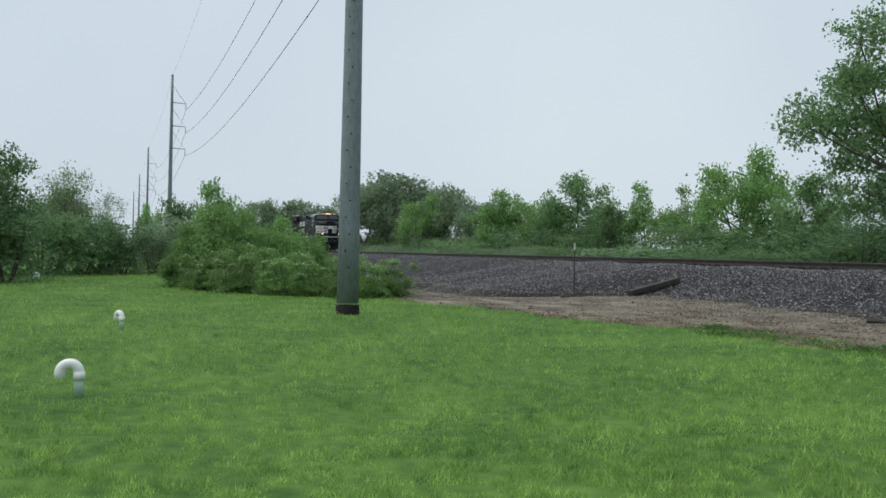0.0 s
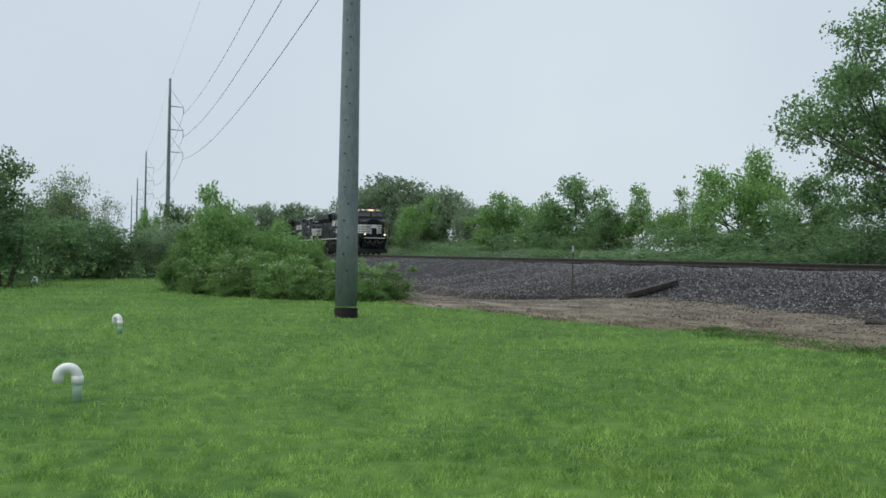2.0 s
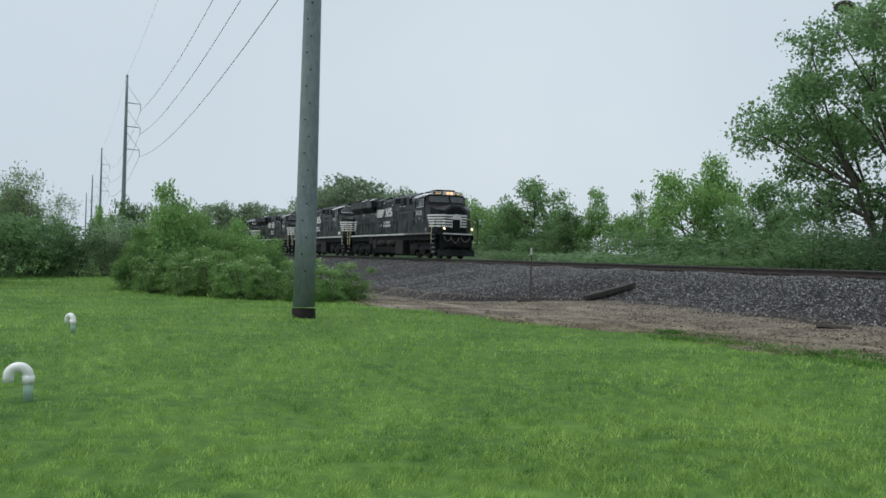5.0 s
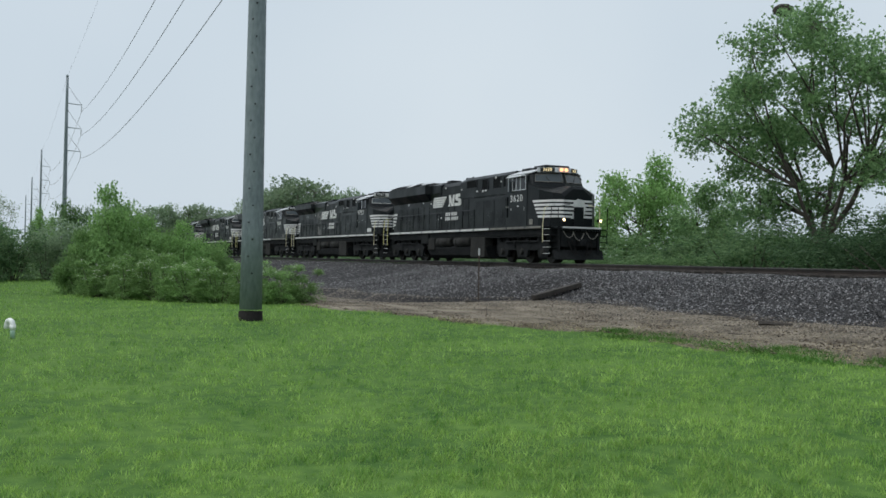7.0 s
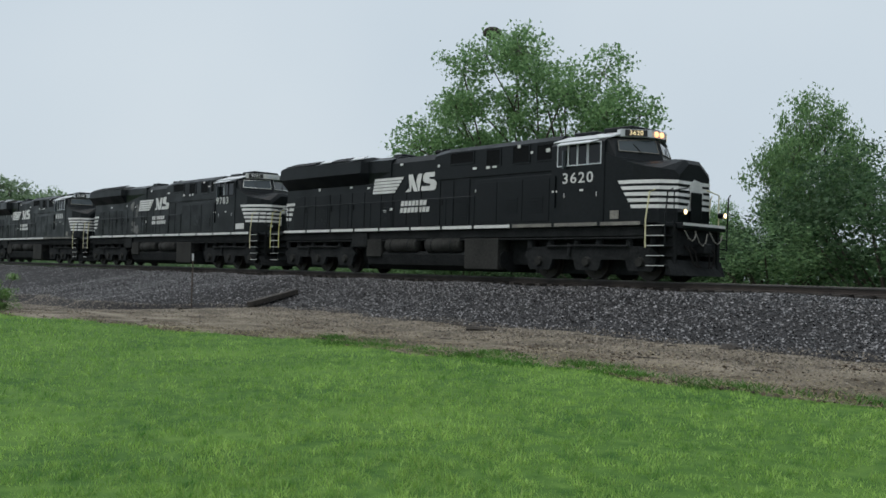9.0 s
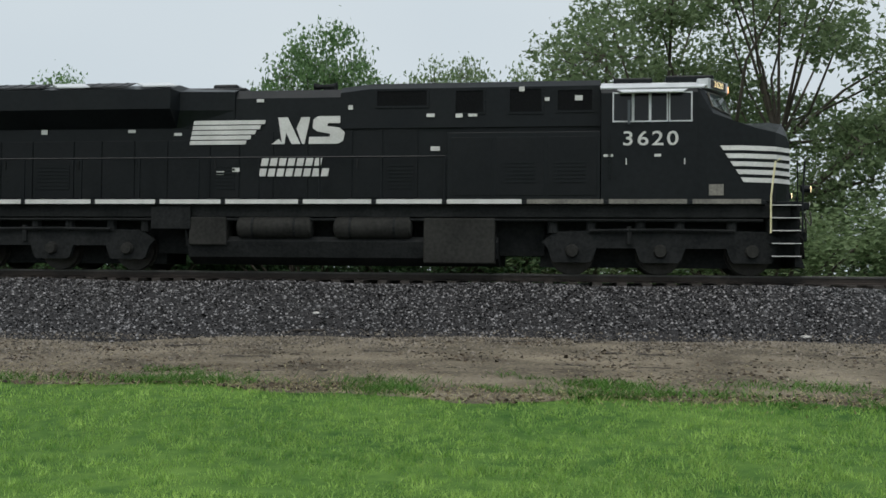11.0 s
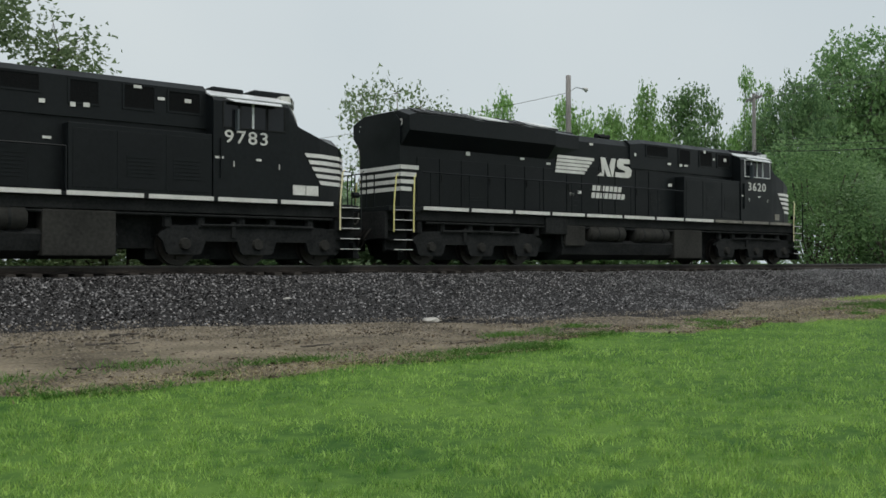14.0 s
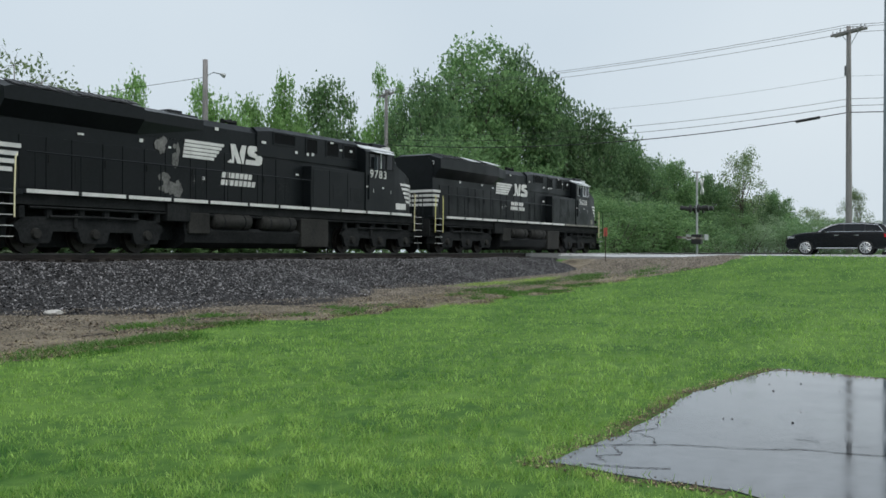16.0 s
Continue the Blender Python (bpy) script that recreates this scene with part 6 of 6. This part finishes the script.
tube(bm, [(0.9, -0.2, 10.47), (1.15, -0.25, 10.4)], 0.06, 8, 0.13)
part("lamp_head", bm, "signal_grey", lp)
wire((37.4, 35.6, 10.6), (25, 70, 9.5), 0.8, 0.012, "cable", "thin black service wire from the lamp pole", "road wires")
for dx, dz in ((-1.1, -0.15), (-0.5, -0.15), (1.1, -0.15)):
    wire((62.5 + dx, 8.0, 15.1 + dz), (62.0 + dx, 40.6, 13.9 + dz), 0.45, 0.014, "wire", "bare power wire along the road", "road wires")
    wire((62.5 + dx, 8.0, 15.1 + dz), (62.5 + dx, -32, 15.1 + dz), 0.45, 0.014, "wire", "bare power wire along the road", "road wires")
for dz, r, m2, sag in ((-3.0, 0.008, "wire", 0.8), (-4.35, 0.014, "cable", 0.75), (-4.75, 0.016, "cable", 0.8), (-5.15, 0.03, "cable", 0.9)):
    wire((62.4, 8.0, 15.1 + dz), (61.9, 40.6, 13.9 + dz + 1.0), sag, r, m2, "black cable strung along the road poles", "road wires")
    wire((62.4, 8.0, 15.1 + dz), (62.4, -32, 15.1 + dz), sag * 0.6, r, m2, "black cable strung along the road poles", "road wires")
bm = B()
tube(bm, [(62.4, 9.6, 9.77), (62.4, 9.75, 9.74), (62.4, 10.9, 9.6), (62.4, 11.0, 9.58)], 0.09, 8)
tagged(part("cable_splice", bm, "cable"), "black splice case hung on the cable", "cable box")


# ---- the waiting car ----
def suv(x, y, z):
    """A black SUV; x forward before turning."""
    ob = thing("car", pose(x, y, z, 0, 0, 90), "black SUV with chrome window trim waiting at the crossing", "car")
    L = 2.42
    side = [(-L, 0.42), (-L - 0.02, 0.8), (-L + 0.03, 1.08), (-2.2, 1.16), (-1.0, 1.16), (0.75, 1.15), (1.1, 1.16), (1.6, 1.12), (2.0, 1.05), (2.28, 0.95), (L, 0.78), (L + 0.03, 0.45), (2.3, 0.27), (-2.2, 0.3)]
    bm = B()
    prism(bm, side, "y", -0.96, 0.96)
    bmesh.ops.bevel(bm, geom=[e for e in bm.edges if abs(e.verts[0].co.y - e.verts[1].co.y) < 0.01], offset=0.07, segments=3, affect="EDGES", profile=0.6)
    part("body", bm, "car_black", ob, smooth=False)
    house = [(-2.4, 1.1), (-2.3, 1.42), (-2.08, 1.66), (-1.2, 1.76), (-0.25, 1.75), (0.2, 1.68), (0.75, 1.36), (1.1, 1.1)]
    bm = B()
    rings = []
    for s in (-1, 1):
        rings.append([(px, s * (0.9 - 0.24 * (pz - 1.08) / 0.6), 1.1 + (pz - 1.1) * 0.8) for px, pz in house])
    loft(bm, rings)
    roof = part("roof", bm, "car_black", ob)
    for s in (-1, 1):
        def on(px, pz, out):
            return (px, s * (0.9 - 0.24 * (pz - 1.08) / 0.6 + out), 1.1 + (pz - 1.1) * 0.8)
        for q in ([(-2.1, 1.22), (-1.35, 1.22), (-1.35, 1.62), (-1.85, 1.58)], [(-1.28, 1.22), (-0.38, 1.22), (-0.38, 1.65), (-1.28, 1.64)], [(-0.3, 1.22), (0.8, 1.2), (0.25, 1.55), (-0.02, 1.64), (-0.3, 1.65)]):
            bm = B()
            loft(bm, [[on(a, b, 0.0) for a, b in q], [on(a, b, 0.012) for a, b in q]])
            part("side_window", bm, "glass", roof)
        rod(roof, "chrome_trim", [on(-2.16, 1.2, 0.015), on(-1.88, 1.6, 0.015), on(-1.2, 1.68, 0.015), on(-0.1, 1.68, 0.015), on(0.25, 1.6, 0.015), on(0.86, 1.2, 0.015)], 0.018, "chrome")
        rod(roof, "chrome_trim", [on(-2.16, 1.19, 0.02), on(0.86, 1.18, 0.02)], 0.012, "chrome")
        bm = B()
        box(bm, 0.5, 0.72, min(s * 0.92, s * 1.1), max(s * 0.92, s * 1.1), 1.08, 1.24, 0.04)
        part("mirror", bm, "car_black", ob)
        rod(ob, "sill_trim", [(-1.0, s * 0.965, 0.34), (0.95, s * 0.965, 0.34)], 0.022, "chrome")
        for px in (-1.05, -0.1):
            block(ob, "door_handle", px, px + 0.2, min(s * 0.96, s * 0.985), max(s * 0.96, s * 0.985), 0.97, 1.0, "chrome")
        bm = B()
        box(bm, -2.44, -2.2, min(s * 0.55, s * 0.975), max(s * 0.55, s * 0.975), 0.86, 1.04, 0.03)
        part("tail_lamp", bm, "tail", ob)
        bm = B()
        box(bm, 2.0, 2.36, min(s * 0.6, s * 0.965), max(s * 0.6, s * 0.965), 0.82, 0.94, 0.03)
        part("headlamp", bm, "chrome", ob)
        for px in (-1.36, 1.48):
            bm = B()
            tube(bm, [(px, s * 0.72, 0.36), (px, s * 0.975, 0.36)], 0.37, 24)
            tyre = part("wheel", bm, "tyre", ob)
            bm = B()
            for k in range(10):
                a = k * math.tau / 10
                tube(bm, [(px, s * 0.985, 0.36), (px + 0.25 * math.cos(a), s * 0.985, 0.36 + 0.25 * math.sin(a))], 0.022, 5, 0.034)
            tube(bm, [(px, s * 0.975, 0.36), (px, s * 0.995, 0.36)], 0.06, 10)
            ringp = [(px + 0.255 * math.cos(k * math.tau / 20), s * 0.98, 0.36 + 0.255 * math.sin(k * math.tau / 20)) for k in range(21)]
            tube(bm, ringp, 0.022, 5)
            part("rim", bm, "alloy", tyre)


suv(53.4, 7.3, 1.484)

# ---- timber ties of the track ----
first = None
for k in range(190):
    x = -56 + k * 0.56
    if 49.5 < x < 58.3:
        continue
    if first is None:
        bm = B()
        box(bm, -0.11, 0.11, -1.3, 1.3, 1.2, 1.379, 0.01)
        first = part("tie", bm, "tie", track)
        first.matrix_basis = pose(x, 0, 0)
    else:
        shared("tie", first, track, pose(x, random.uniform(-0.05, 0.05), random.uniform(-0.006, 0.0), 0, 0, random.uniform(-1, 1)))


# ---- what moves: the train, and its wheels ----
def place(t):
    """How far along x the leading locomotive's cab number is."""
    return -30.68 + 10.839 * (t - 8) + 0.0105 * (t - 8) ** 2


def motions():
    for k, car in enumerate(CARS):
        walk(car, [(t, pose(place(t) - 22.55 * k, TRACK, RAIL)) for t in range(17)])
    step = 2 / 30
    times = [k * step for k in range(241)]
    for w, x in WHEELS:
        h = w.matrix_basis.translation.z
        walk(w, [(t, pose(x, 0, h) @ Matrix.Rotation(place(t) / 0.5, 4, "Y")) for t in times])


motions()
